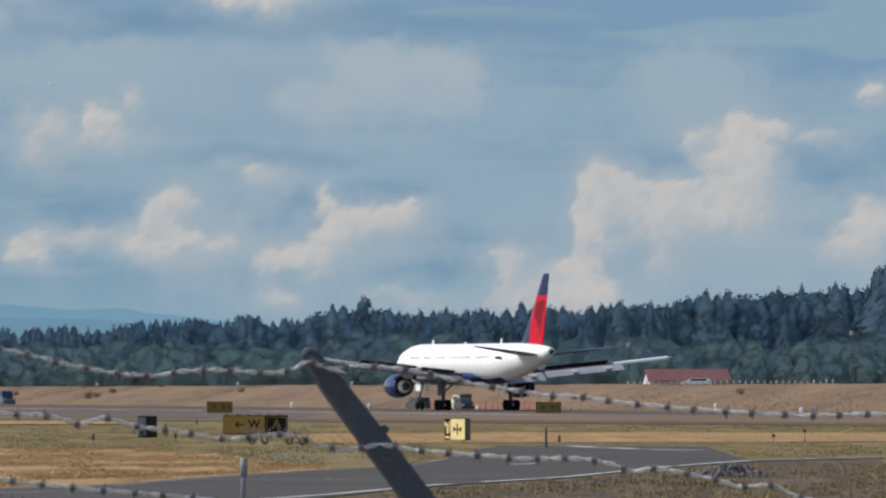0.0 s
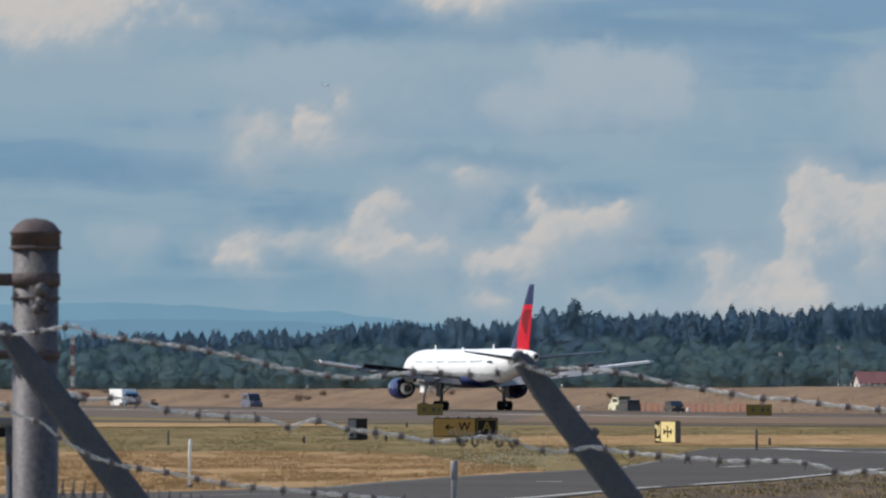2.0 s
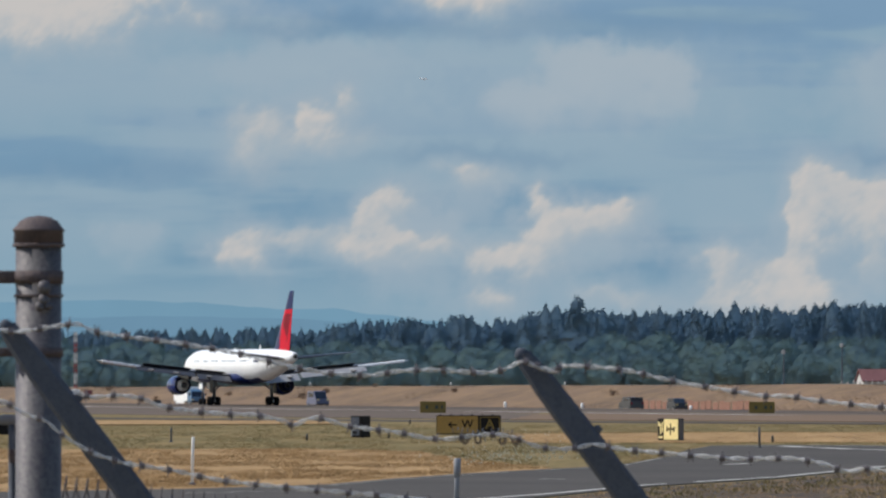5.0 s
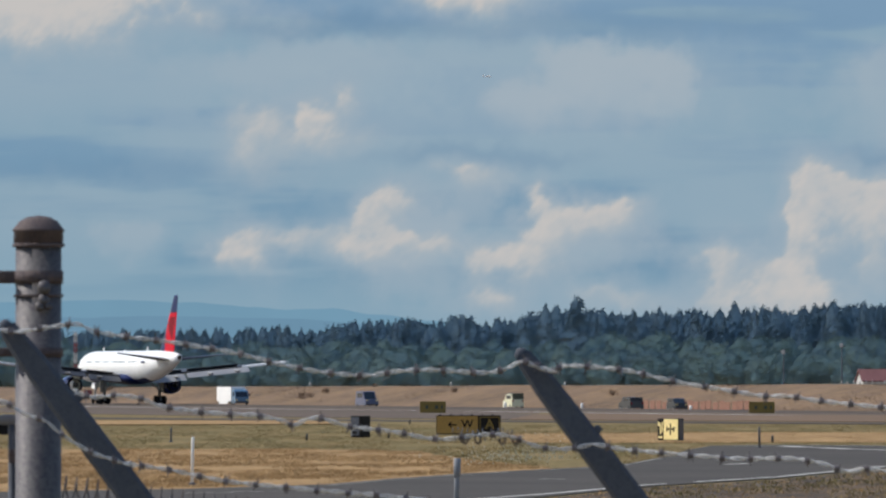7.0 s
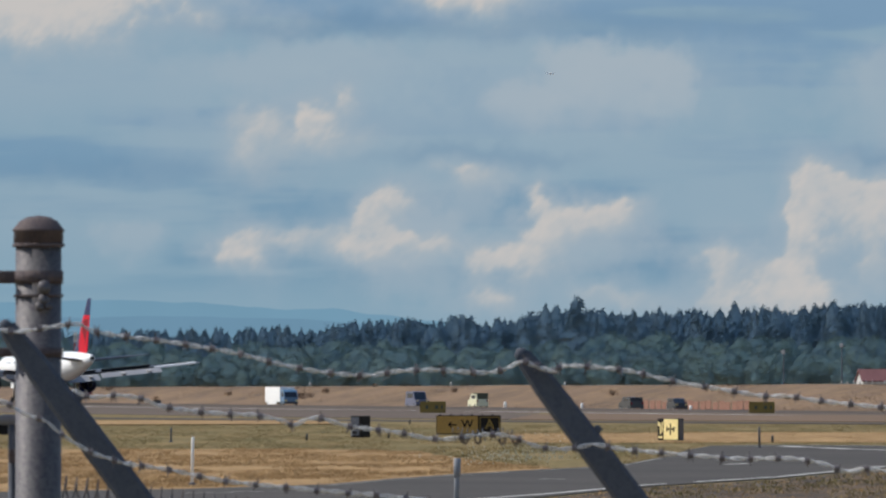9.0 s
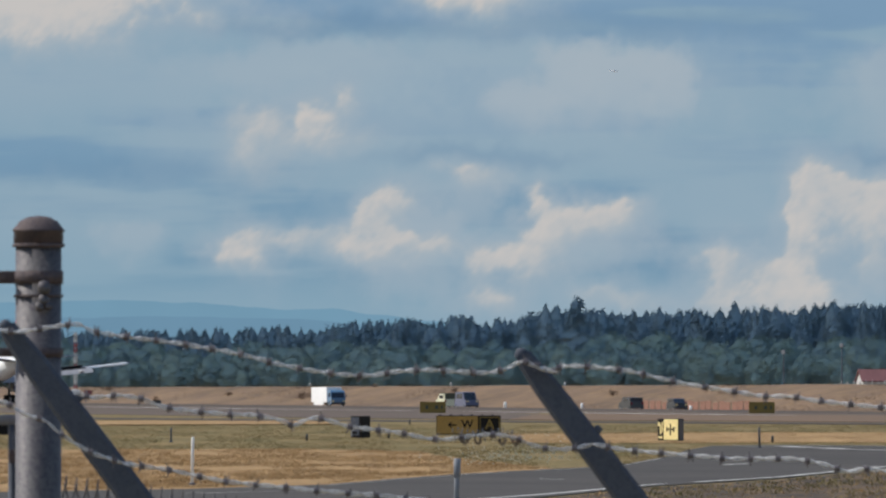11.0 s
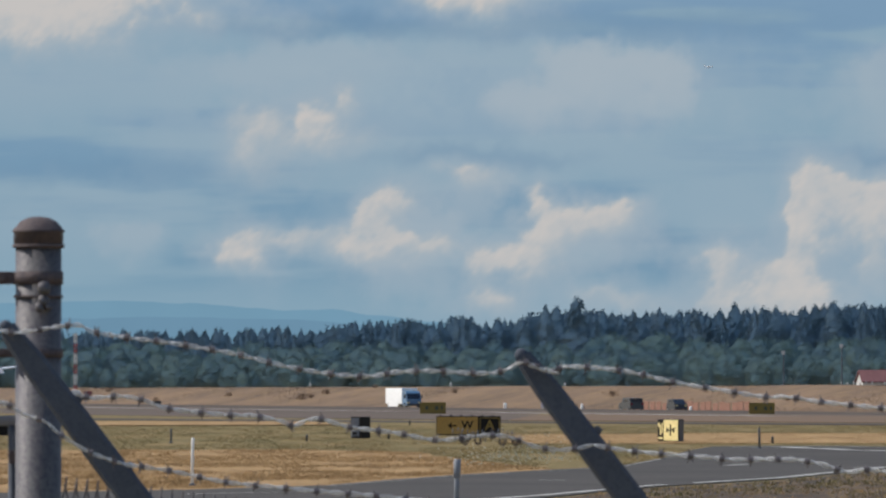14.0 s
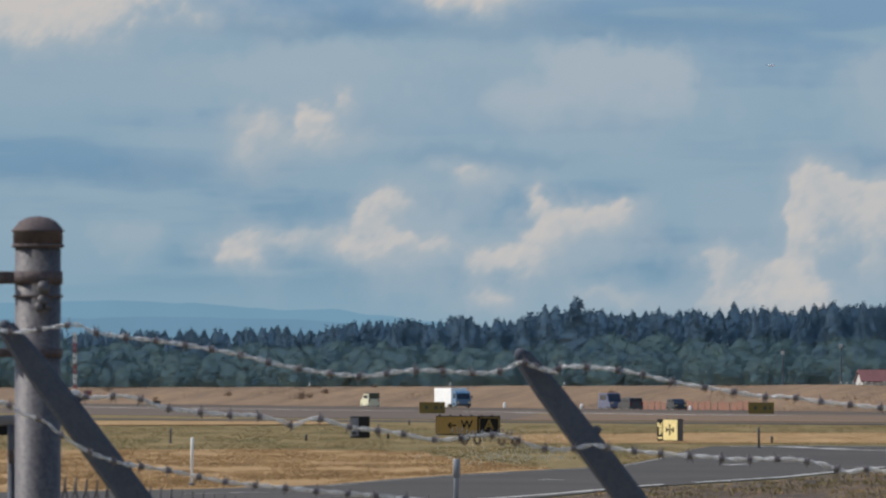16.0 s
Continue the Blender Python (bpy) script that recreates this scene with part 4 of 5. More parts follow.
# ---- distance and sky ----
def ridge(y, pts, colour, name):
    bm = bmesh.new()
    prev = None
    for i in range(121):
        f = i / 120
        b = pts[0][0] + (pts[-1][0] - pts[0][0]) * f
        for (b0, h0), (b1, h1) in zip(pts, pts[1:]):
            if b0 <= b <= b1:
                r = h0 + (h1 - h0) * ease((b - b0) / (b1 - b0))
        r += 2.0 * noise.noise((b * 0.02, 0, y)) + 0.8 * noise.noise((b * 0.1, 4, y))
        p = spot(b, y)
        cur = [bm.verts.new((p.x, y, -5)), bm.verts.new((p.x, y, EYE + r / F * y)), bm.verts.new((p.x, y + 120, -5))]
        if prev:
            bm.faces.new((prev[0], cur[0], cur[1], prev[1]))
            bm.faces.new((prev[1], cur[1], cur[2], prev[2]))
        prev = cur
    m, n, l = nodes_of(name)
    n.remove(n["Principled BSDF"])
    # distance haze painted as glow: the hills emit blue and take no light
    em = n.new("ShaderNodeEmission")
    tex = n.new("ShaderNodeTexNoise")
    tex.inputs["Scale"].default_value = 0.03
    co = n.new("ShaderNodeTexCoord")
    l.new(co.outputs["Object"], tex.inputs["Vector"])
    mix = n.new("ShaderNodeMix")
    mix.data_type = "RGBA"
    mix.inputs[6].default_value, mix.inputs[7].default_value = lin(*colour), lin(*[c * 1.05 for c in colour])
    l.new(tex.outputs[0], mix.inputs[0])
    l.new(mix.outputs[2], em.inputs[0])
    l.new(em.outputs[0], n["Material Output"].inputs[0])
    tagged(new("backdrop_hills", mesh_from(bm, name, m)), "wooded hills, their blue haze painted as a glowing colour", "hills", kind="structure")


ridge(4600, [(-1500, 120), (-784, 136), (-600, 141), (-454, 137), (-334, 128), (-284, 124), (-204, 126), (-124, 116), (-24, 104), (86, 92), (300, 60)], (111, 148, 171), "far_hills_haze_glow")
ridge(4500, [(-1500, 100), (-784, 108), (-484, 112), (-284, 108), (-84, 96), (100, 80), (300, 50)], (105, 140, 164), "nearer_hills_haze_glow")


def smooth(v, a, b):
    t = np.clip((v - a) / (b - a), 0, 1)
    return t * t * (3 - 2 * t)


def lattice_noise(x, y, seed):
    """Smooth noise from 0 to 1 over arrays of coordinates."""
    table = np.random.RandomState(seed).rand(64, 64)
    i, j = np.floor(x).astype(int), np.floor(y).astype(int)
    u, v = x - i, y - j
    u, v = u * u * u * (u * (u * 6 - 15) + 10), v * v * v * (v * (v * 6 - 15) + 10)
    p, q, r, t = table[i % 64, j % 64], table[(i + 1) % 64, j % 64], table[i % 64, (j + 1) % 64], table[(i + 1) % 64, (j + 1) % 64]
    return (p * (1 - u) + q * u) * (1 - v) + (r * (1 - u) + t * u) * v


def layers_noise(x, y, seed, octaves=5, gain=0.5):
    total, amp, size = 0.0, 1.0, 0.0
    for o in range(octaves):
        total = total + amp * lattice_noise(x * 2 ** o + 7.3 * o, y * 2 ** o + 3.1 * o, seed + o)
        size += amp
        amp *= gain
    return total / size


def sky_backdrop():
    """A far sheet whose points carry the thickness of each layer of cloud; hundreds of units along and up."""
    Y = 4880.0
    # layered veils, grey bodies, clear gaps, bright heaps: bearing, rise, half width, half height, weight
    veils = [(-1.2, 5.35, 3.0, 0.55, 1.0), (-0.5, 4.6, 3.0, 0.6, 0.6), (-6.0, 5.2, 2.5, 0.5, 0.5), (-4.2, 4.2, 1.2, 0.5, 0.6), (-6.3, 3.0, 2.2, 0.5, 0.5), (3.0, 5.2, 2.6, 0.8, 0.7),
             (8.3, 5.2, 1.3, 0.7, 0.7), (10.5, 4.8, 3.0, 0.5, 0.6), (5.5, 3.9, 4.0, 0.35, 0.4), (-0.6, 2.9, 1.6, 0.9, 0.5), (8.2, 2.6, 3.4, 1.4, 0.6), (4.5, 1.3, 4.0, 0.5, 0.6), (5.0, 3.0, 1.2, 0.5, 0.4)]
    greys = [(-2.4, 5.6, 1.6, 0.35, 0.35), (2.3, 5.45, 0.7, 0.36, 0.9), (3.1, 5.55, 0.85, 0.4, 1.0), (1.5, 4.95, 0.6, 0.25, 0.8), (4.0, 5.4, 0.45, 0.38, 0.95), (-5.4, 2.6, 0.7, 0.25, 0.5), (2.9, 5.1, 1.6, 0.35, 0.6),
             (2.7, 2.6, 0.9, 0.45, 0.6), (-0.6, 2.6, 0.9, 0.6, 0.6), (9.0, 2.8, 1.5, 1.0, 0.6), (5.0, 2.2, 0.6, 0.3, 0.7), (12.0, 2.4, 1.4, 0.9, 0.6), (8.05, 5.4, 0.8, 0.45, 0.5), (0.5, 3.3, 0.7, 0.4, 0.5)]
    gaps = [(-2.0, 6.22, 3.6, 0.2, 0.9), (3.8, 6.25, 2.6, 0.3, 0.6), (-5.6, 3.65, 2.6, 0.2, 0.45), (0.4, 3.95, 1.6, 0.18, 0.6), (8.0, 3.9, 0.8, 0.2, 0.9), (3.6, 2.2, 0.7, 0.5, 0.5), (10.6, 3.7, 0.6, 0.3, 0.5)]
    heaps = [(-7.4, 6.55, 2.2, 0.42, 1.3), (-6.6, 6.4, 1.4, 0.2, 0.5), (0.55, 6.85, 0.85, 0.28, 1.3), (-3.1, 4.3, 0.45, 0.5, 0.65), (-2.25, 4.55, 0.28, 0.3, 0.95), (-1.8, 5.0, 0.2, 0.2, 0.6), (-1.8, 4.3, 0.6, 0.2, 0.35), (-3.5, 4.9, 0.2, 0.2, 0.3),
             (-3.5, 2.28, 0.42, 0.26, 0.85), (-2.6, 2.48, 0.75, 0.2, 0.6), (-0.85, 3.12, 0.36, 0.27, 0.85), (-1.15, 2.75, 0.22, 0.36, 0.8), (-1.48, 2.28, 0.27, 0.2, 0.9), (-0.85, 2.45, 0.42, 0.2, 0.85),
             (-0.2, 2.27, 0.36, 0.18, 0.7), (0.42, 3.6, 0.52, 0.18, 0.6)]
    heaps += [(1.75, 3.2, 0.22, 0.24, 0.75), (2.2, 2.92, 0.42, 0.28, 0.85), (1.95, 2.5, 0.38, 0.36, 0.9), (2.6, 2.85, 0.5, 0.22, 0.7), (1.45, 2.05, 0.42, 0.22, 0.95), (0.85, 2.07, 0.38, 0.24, 0.8), (3.1, 3.0, 0.42, 0.22, 0.85),
              (6.75, 3.3, 0.42, 0.36, 0.9), (7.5, 3.42, 0.7, 0.24, 0.75), (8.4, 3.4, 0.7, 0.24, 0.75), (6.45, 2.72, 0.36, 0.36, 0.95), (8.3, 2.95, 1.0, 0.36, 0.8), (9.0, 4.25, 0.36, 0.36, 1.0), (9.5, 4.42, 0.32, 0.2, 0.95),
              (8.8, 3.88, 0.36, 0.22, 0.95), (9.3, 3.95, 0.42, 0.26, 0.75)]
    heaps += [(8.3, 4.25, 0.36, 0.28, 0.65), (9.25, 3.35, 0.5, 0.5, 0.75), (10.4, 4.3, 0.55, 0.14, 0.55), (4.85, 2.25, 0.46, 0.2, 0.55), (4.9, 1.8, 0.4, 0.46, 0.6), (6.1, 1.9, 0.5, 0.34, 0.85), (6.5, 1.55, 0.65, 0.3, 0.85),
              (5.75, 1.35, 0.9, 0.25, 0.7), (7.7, 2.15, 0.32, 0.42, 0.5), (7.3, 2.95, 0.7, 0.4, 0.65), (11.45, 2.75, 0.55, 0.46, 0.9), (10.9, 2.3, 0.6, 0.25, 0.5), (11.45, 5.05, 0.25, 0.18, 0.85), (1.0, 1.45, 0.45, 0.2, 0.65), (3.1, 1.4, 0.6, 0.2, 0.45)]
    nx, nz = 660, 220
    gx, gz = np.meshgrid(np.linspace(-12.0, 16.0, nx), np.linspace(-0.6, 8.2, nz))
    wx = gx + 0.55 * (layers_noise(gx * 1.1, gz * 1.3, 1) - 0.5) + 0.2 * (layers_noise(gx * 4, gz * 4, 11, 4) - 0.5)
    wz = gz + 0.4 * (layers_noise(gx * 1.1, gz * 1.3, 21) - 0.5) + 0.16 * (layers_noise(gx * 4, gz * 4, 31, 4) - 0.5)
    lumps = layers_noise(gx * 1.9, gz * 2.2, 41, 6, 0.55) - 0.5

    def spread(items, outer, inner, under, rag):
        """Soft heaps, joined; below its middle each one thins out slowly."""
        left = np.ones_like(gx)
        for b, r, w, h, a in items:
            dx, dz = (wx - b) / w, (wz - r) / h
            q = np.hypot(dx, np.where(dz > 0, dz, -dz * under)) * 0.8 + rag * lumps
            left *= 1 - a * smooth(q, outer, inner) * (0.3 + 0.7 * smooth(dz, -2.4, 0.2))
        return 1 - left

    bright = spread(heaps, 1.35, 0.35, 0.6, 1.2)
    # the side of each heap that faces the sun, up and to the left
    slope_z, slope_x = np.gradient(spread(heaps, 1.7, 0.1, 0.6, 0.7), 8.8 / nz, 28.0 / nx)
    lit = np.clip(0.72 + 0.11 * (slope_x - 0.8 * slope_z), 0.5, 1.1)
    streak = layers_noise(gx * 0.16, gz * 1.3, 51)
    fields = {"streak": smooth(streak, 0.42, 0.64), "veil": spread(veils, 1.4, 0.4, 0.6, 0.8) * (0.9 + 0.8 * lumps), "gap": 0.7 * spread(gaps, 1.4, 0.2, 1.0, 0.7), "grey": spread(greys, 1.15, 0.4, 0.5, 0.9),
              "dim": spread(heaps, 2.2, 0.6, 0.5, 1.0) * 0.8, "bright": np.clip(bright * lit * (1 + 0.9 * lumps + 0.25 * (layers_noise(gx * 5, gz * 6, 61, 3) - 0.5)), 0, 1)}
    m, n, l = nodes_of("clouded_sky")
    n.remove(n["Principled BSDF"])

    def field(name):
        q = n.new("ShaderNodeAttribute")
        q.attribute_name = name
        return q.outputs["Fac"]

    def blend(f, a, b):
        q = n.new("ShaderNodeMix")
        q.data_type = "RGBA"
        l.new(f, q.inputs[0])
        for i, v in ((6, a), (7, b)):
            if isinstance(v, tuple):
                q.inputs[i].default_value = v
            else:
                l.new(v, q.inputs[i])
        return q.outputs[2]

    def ramp(v, a, b, c=0.0, d=1.0):
        q = n.new("ShaderNodeMapRange")
        q.interpolation_type = "SMOOTHSTEP"
        l.new(v, q.inputs[0])
        for i, k in enumerate((a, b, c, d)):
            q.inputs[i + 1].default_value = k
        return q.outputs[0]

    tc, sep = n.new("ShaderNodeTexCoord"), n.new("ShaderNodeSeparateXYZ")
    l.new(tc.outputs["Object"], sep.inputs[0])
    up = Y * 100 / F
    c = blend(ramp(sep.outputs[2], 0.6 * up, 6.6 * up), lin(112, 149, 173), lin(122, 153, 180))
    c = blend(ramp(field("streak"), 0, 1, 0, 0.8), c, lin(139, 166, 183))
    c = blend(ramp(sep.outputs[2], 2.3 * up, 1.2 * up, 0, 0.75), c, lin(139, 167, 184))
    c = blend(field("veil"), c, lin(150, 171, 186))
    c = blend(field("gap"), c, lin(110, 142, 170))
    c = blend(field("grey"), c, lin(163, 177, 188))
    c = blend(field("dim"), c, lin(157, 173, 186))
    c = blend(ramp(field("bright"), 0.0, 0.6), c, blend(ramp(field("bright"), 0.2, 0.9), lin(167, 178, 186), lin(196, 193, 191)))
    em = n.new("ShaderNodeEmission")
    l.new(c, em.inputs[0])
    l.new(em.outputs[0], n["Material Output"].inputs[0])
    verts = np.stack([gx * up, np.zeros_like(gx), gz * up], -1).reshape(-1, 3)
    k = (np.arange(nz - 1)[:, None] * nx + np.arange(nx - 1)[None, :]).reshape(-1)
    me = bpy.data.meshes.new("backdrop_sky")
    me.from_pydata(verts.tolist(), [], np.stack([k, k + 1, k + nx + 1, k + nx], -1).tolist())
    for name, values in fields.items():
        me.attributes.new(name, "FLOAT", "POINT").data.foreach_set("value", values.reshape(-1).astype(np.float32))
    me.materials.append(m)
    ob = new("backdrop_sky", me)
    ob.matrix_basis = pose(0, Y, EYE)
    tagged(ob, "hazy blue summer sky with heaped white clouds", "sky", kind="structure")


sky_backdrop()


# ---- fence with barbed wire ----
FD = 18.0


def near(b, r, d=FD):
    return Vector((b / F * d, d, EYE + r / F * d))


def fence_post():
    p = near(-716, 290)
    gz = ground_z(p.x, p.y)
    s = thing("fence_post", pose(p.x, p.y, gz), "thick weathered steel fence post with a rusty domed cap", "post")
    H, r = p.z - gz, 0.0505
    part("shaft", turned(bmesh.new(), [(-0.2, r), (H - 0.06, r)], "z", 28), M_STEEL, s, "galvanised pipe", True)
    part("domed_cap", turned(bmesh.new(), [(H - 0.065, r + 0.004), (H - 0.035, r + 0.004), (H - 0.033, r + 0.008), (H - 0.028, r + 0.004), (H - 0.012, r * 0.82), (H - 0.003, r * 0.5), (H, 0.004)], "z", 28),
               M_RUST, s, "rusty domed cap", True)
    part("cap_rim", turned(bmesh.new(), [(H - 0.07, r), (H - 0.068, r + 0.007), (H - 0.062, r + 0.007), (H - 0.06, r)], "z", 28), M_RUST, s, "", True)
    for dz, w in ((0.135, 0.028), (0.3, 0.02), (0.176, 0.006)):
        band = part("tension_band", turned(bmesh.new(), [(H - dz - w / 2, r), (H - dz - w / 2, r + 0.004), (H - dz + w / 2, r + 0.004), (H - dz + w / 2, r)], "z", 28), M_RUST, s, "dark rusted band", True)
        if w > 0.01:
            part("band_lug", boxed((-r - 0.022, -0.01, H - dz), (0.05, 0.012, w), bevel=0.003), M_RUST, band)
            part("band_bolt", tube(bmesh.new(), (-r - 0.03, -0.03, H - dz), (-r - 0.03, 0.02, H - dz), 0.007, seg=8), M_RUST, band)
    for dx, dz, k in ((0.016, 0.158, 0.016), (0.014, 0.185, 0.013), (0.006, 0.2, 0.012), (0.024, 0.198, 0.01)):
        bm = bmesh.new()
        bmesh.ops.create_icosphere(bm, subdivisions=2, radius=k)
        for v in bm.verts:
            v.co = v.co * (1 + 0.25 * noise.noise(v.co * 90)) + Vector((dx, -r - 0.003, H - dz))
        part("wire_knot", bm, M_STEEL, s, "lump of twisted wire", True)


def wire_arm(b, r, d, mounts, label):
    """A steel outrigger that leans up from the fence; b, r: its tip."""
    tip = near(b, r, d)
    foot = Vector((tip.x + 0.345, tip.y - 0.03, tip.z - 0.455))
    gz = ground_z(foot.x, foot.y)
    s = thing("outrigger_post", pose(foot.x, foot.y, gz), label, "fence", "outriggers of the fence")
    H = foot.z - gz
    part("line_post", tube(bmesh.new(), (0, 0, -0.2), (0, 0, H + 0.03), 0.03, seg=16), M_STEEL, s, "steel line post")
    a, e = Vector((0, 0, H)), tip - Vector((foot.x, foot.y, gz))
    v = (e - a).normalized()
    nrm = Vector((v.z, 0, -v.x))
    dep = v.cross(nrm)
    w0, w1 = 0.033, 0.02
    rings = []
    for p, w in ((a, w0), (a.lerp(e, 0.55), 0.031), (a.lerp(e, 0.85), 0.028), (e, w1)):
        rings.append([p + nrm * w + dep * 0.012, p + nrm * w - dep * 0.012, p + nrm * (w - 0.008) - dep * 0.02, p - nrm * (w - 0.008) - dep * 0.02, p - nrm * w - dep * 0.012, p - nrm * w + dep * 0.012])
    part("arm", loft(bmesh.new(), rings), M_DARKSTEEL, s, "grey pressed steel arm")
    bm = turned(bmesh.new(), [(-0.012, 0.01), (-0.006, 0.015), (0.006, 0.015), (0.012, 0.01)], "y", 14, Matrix.Translation(e + v * 0.004))
    part("tip_clip", bm, M_DARKSTEEL, s, "dark clip at the tip", True)
    for f in mounts:
        p = a.lerp(e, f) + nrm * 0.027
        part("wire_clip", boxed((0, 0, 0), (0.018, 0.03, 0.03), Matrix.Translation(p) @ pose(0, 0, 0, 0, 38, 0), 0.004), M_DARKSTEEL, s)


def barbed_wire(path, d0, d1, label):
    """Two twisted strands along a sagging line, with a barb every six centimetres."""
    b0, b1 = path[0][0], path[-1][0]
    pts = [near(b, r, d0 + (d1 - d0) * (b - b0) / (b1 - b0)) for b, r in path]
    fine = []
    for i in range(len(pts) - 1):
        p0, p1, p2, p3 = pts[max(i - 1, 0)], pts[i], pts[i + 1], pts[min(i + 2, len(pts) - 1)]
        k = max(2, int((p2 - p1).length / 0.006))
        for j in range(k):
            t = j / k
            fine.append(0.5 * ((2 * p1) + (p2 - p0) * t + (2 * p0 - 5 * p1 + 4 * p2 - p3) * t * t + (3 * p1 - p0 - 3 * p2 + p3) * t ** 3))
    fine.append(pts[-1])
    s = thing("barbed_wire", Matrix.Translation(fine[0]), label, "barbed wire", "strands of barbed wire")
    o = fine[0]
    for ph in (0.0, math.pi):
        bm = bmesh.new()
        rings, run = [], 0.0
        for i, p in enumerate(fine):
            if i:
                run += (p - fine[i - 1]).length
            a = ph + run / 0.075 * math.tau
            c = p - o + Vector((0, math.cos(a), math.sin(a))) * 0.003
            rings.append([c + Vector((0, math.cos(q * math.tau / 5), math.sin(q * math.tau / 5))) * 0.0021 for q in range(5)])
        part("strand", loft(bm, rings), M_WIRE, s, "twisted zinc strand", True)
    rng = random.Random(int(abs(path[0][1])))
    nxt, run = 0.03, 0.0
    for i in range(1, len(fine)):
        run += (fine[i] - fine[i - 1]).length
        if run > nxt:
            nxt = run + 0.06 * rng.uniform(0.9, 1.12)
            c = fine[i] - o
            bm = bmesh.new()
            turned(bm, [(-0.006, 0.0068), (0.006, 0.0068)], "x", 8, Matrix.Translation(c))
            for q in range(4):
                a = q * math.pi / 2 + rng.uniform(0.2, 1.2)
                e = Vector((rng.uniform(-0.009, 0.009), math.cos(a) * 0.015, math.sin(a) * 0.017))
                tube(bm, c, c + e, 0.0021, 0.0009, 5)
            part("barb", bm, M_BARB, s)


def splice(b, r, d, turns, length):
    """A repair where loose wire is coiled round the strand, its ends hanging."""
    c = near(b, r, d)
    s = thing("wire_splice", Matrix.Translation(c), "grey coil of repair wire on the barbed strand", "wire")
    rng = random.Random(int(b))
    pts = []
    for i in range(turns * 12 + 1):
        f = i / (turns * 12)
        a = f * turns * math.tau
        k = 0.011 + 0.004 * math.sin(f * 7)
        pts.append(Vector(((f - 0.5) * length, math.cos(a) * k, math.sin(a) * k)))
    rings = [[q + Vector((0, math.cos(j * math.tau / 5), math.sin(j * math.tau / 5))) * 0.0032 for j in range(5)] for q in pts]
    part("coil", loft(bmesh.new(), rings), M_DARKSTEEL, s, "coiled grey wire", True)
    for x in (-0.012, 0.016):
        path = [Vector((x + 0.007 * (1 - math.cos(math.pi * i / 9)) - 0.0035, 0.002, -0.008 - 0.012 * math.sin(math.pi * i / 9))) for i in range(10)]
        rings = []
        for i, q in enumerate(path):
            d = (path[min(i + 1, 9)] - path[max(i - 1, 0)]).normalized()
            o = d.cross(Vector((0, 1, 0)))
            rings.append([q + o * 0.0025 * math.cos(j * math.tau / 5) + Vector((0, 0.0025 * math.sin(j * math.tau / 5), 0)) for j in range(5)])
        bm = loft(bmesh.new(), rings)
        part("loose_end", bm, M_RUST, s, "hanging loop of wire")


splice(46, -97, 17.7, 7, 0.075)
splice(112, -98, 17.72, 4, 0.04)
fence_post()
wire_arm(-772, 92, 17.7, (0.62, 0.3), "grey steel fence arm carrying barbed wire beside the post")
wire_arm(141, 42, 17.9, (0.6, 0.2), "grey steel fence arm carrying barbed wire")
barbed_wire([(-1000, 80), (-800, 88), (-760, 84), (-700, 92), (-664, 97), (-640, 97), (-620, 86), (-560, 76), (-474, 65), (-364, 46), (-284, 26), (-204, 12), (-134, 7), (-84, 14), (-24, 17), (66, 12), (106, 17), (141, 32),
             (166, 22), (205, 13)], 17.6, 17.85, "upper strand of rusty barbed wire")
barbed_wire([(141, 32), (172, 22), (202, 13), (216, 24), (316, 17), (416, -5), (516, -21), (566, -29), (616, -30), (666, -38), (784, -50), (793, -51), (900, -58), (1020, -64), (1166, -62), (1400, -75)], 17.85, 17.6, "upper strand of rusty barbed wire")
barbed_wire([(-655, -18), (-624, -31), (-574, -28), (-534, -34), (-484, -50), (-384, -61), (-334, -63), (-284, -73), (-264, -80), (-224, -68), (-164, -83), (-84, -93), (-9, -106), (66, -98), (116, -100), (166, -118), (216, -123),
             (266, -114)], 17.6, 17.8, "middle strand of barbed wire")
barbed_wire([(266, -114), (316, -123), (386, -130), (466, -136), (516, -140), (616, -140), (676, -150), (716, -163), (758, -158), (863, -178), (903, -190), (963, -188), (1020, -212), (1200, -240)], 17.8, 17.6, "middle strand of barbed wire")
barbed_wire([(-1000, -20), (-800, -35), (-760, -50), (-740, -61), (-704, -73), (-674, -98), (-624, -128), (-590, -140), (-554, -150), (-484, -160), (-384, -180), (-284, -190), (-224, -196), (-84, -208), (16, -220)], 17.5, 17.7, "lower strand of barbed wire")


def chain_link():
    """The top of the woven mesh, with its twisted ends standing up."""
    s = thing("chain_link_mesh", Matrix.Translation(near(-700, -185, 18.15)), "top edge of woven chain-link fence mesh", "fence")
    twist = bmesh.new()
    tube(twist, (-0.012, 0, -0.05), (0.0, 0, 0.0), 0.0022, seg=5)
    tube(twist, (0.012, 0, -0.05), (0.0, 0, 0.0), 0.0022, seg=5)
    tube(twist, (0, 0, -0.005), (0.003, 0, 0.022), 0.0035, 0.0015, 5)
    me = mesh_from(twist, "twist", M_BARB)
    for i in range(40):
        share("twist", me, s, pose(0.016 + i * 0.0235, 0, -0.0028 * i, 0, 0, random.uniform(-40, 40)))
    part("top_rail", tube(bmesh.new(), (-0.3, 0.02, -0.045), (1.2, 0.02, -0.18), 0.016, seg=12), M_POST, s, "pale top rail", True)


chain_link()


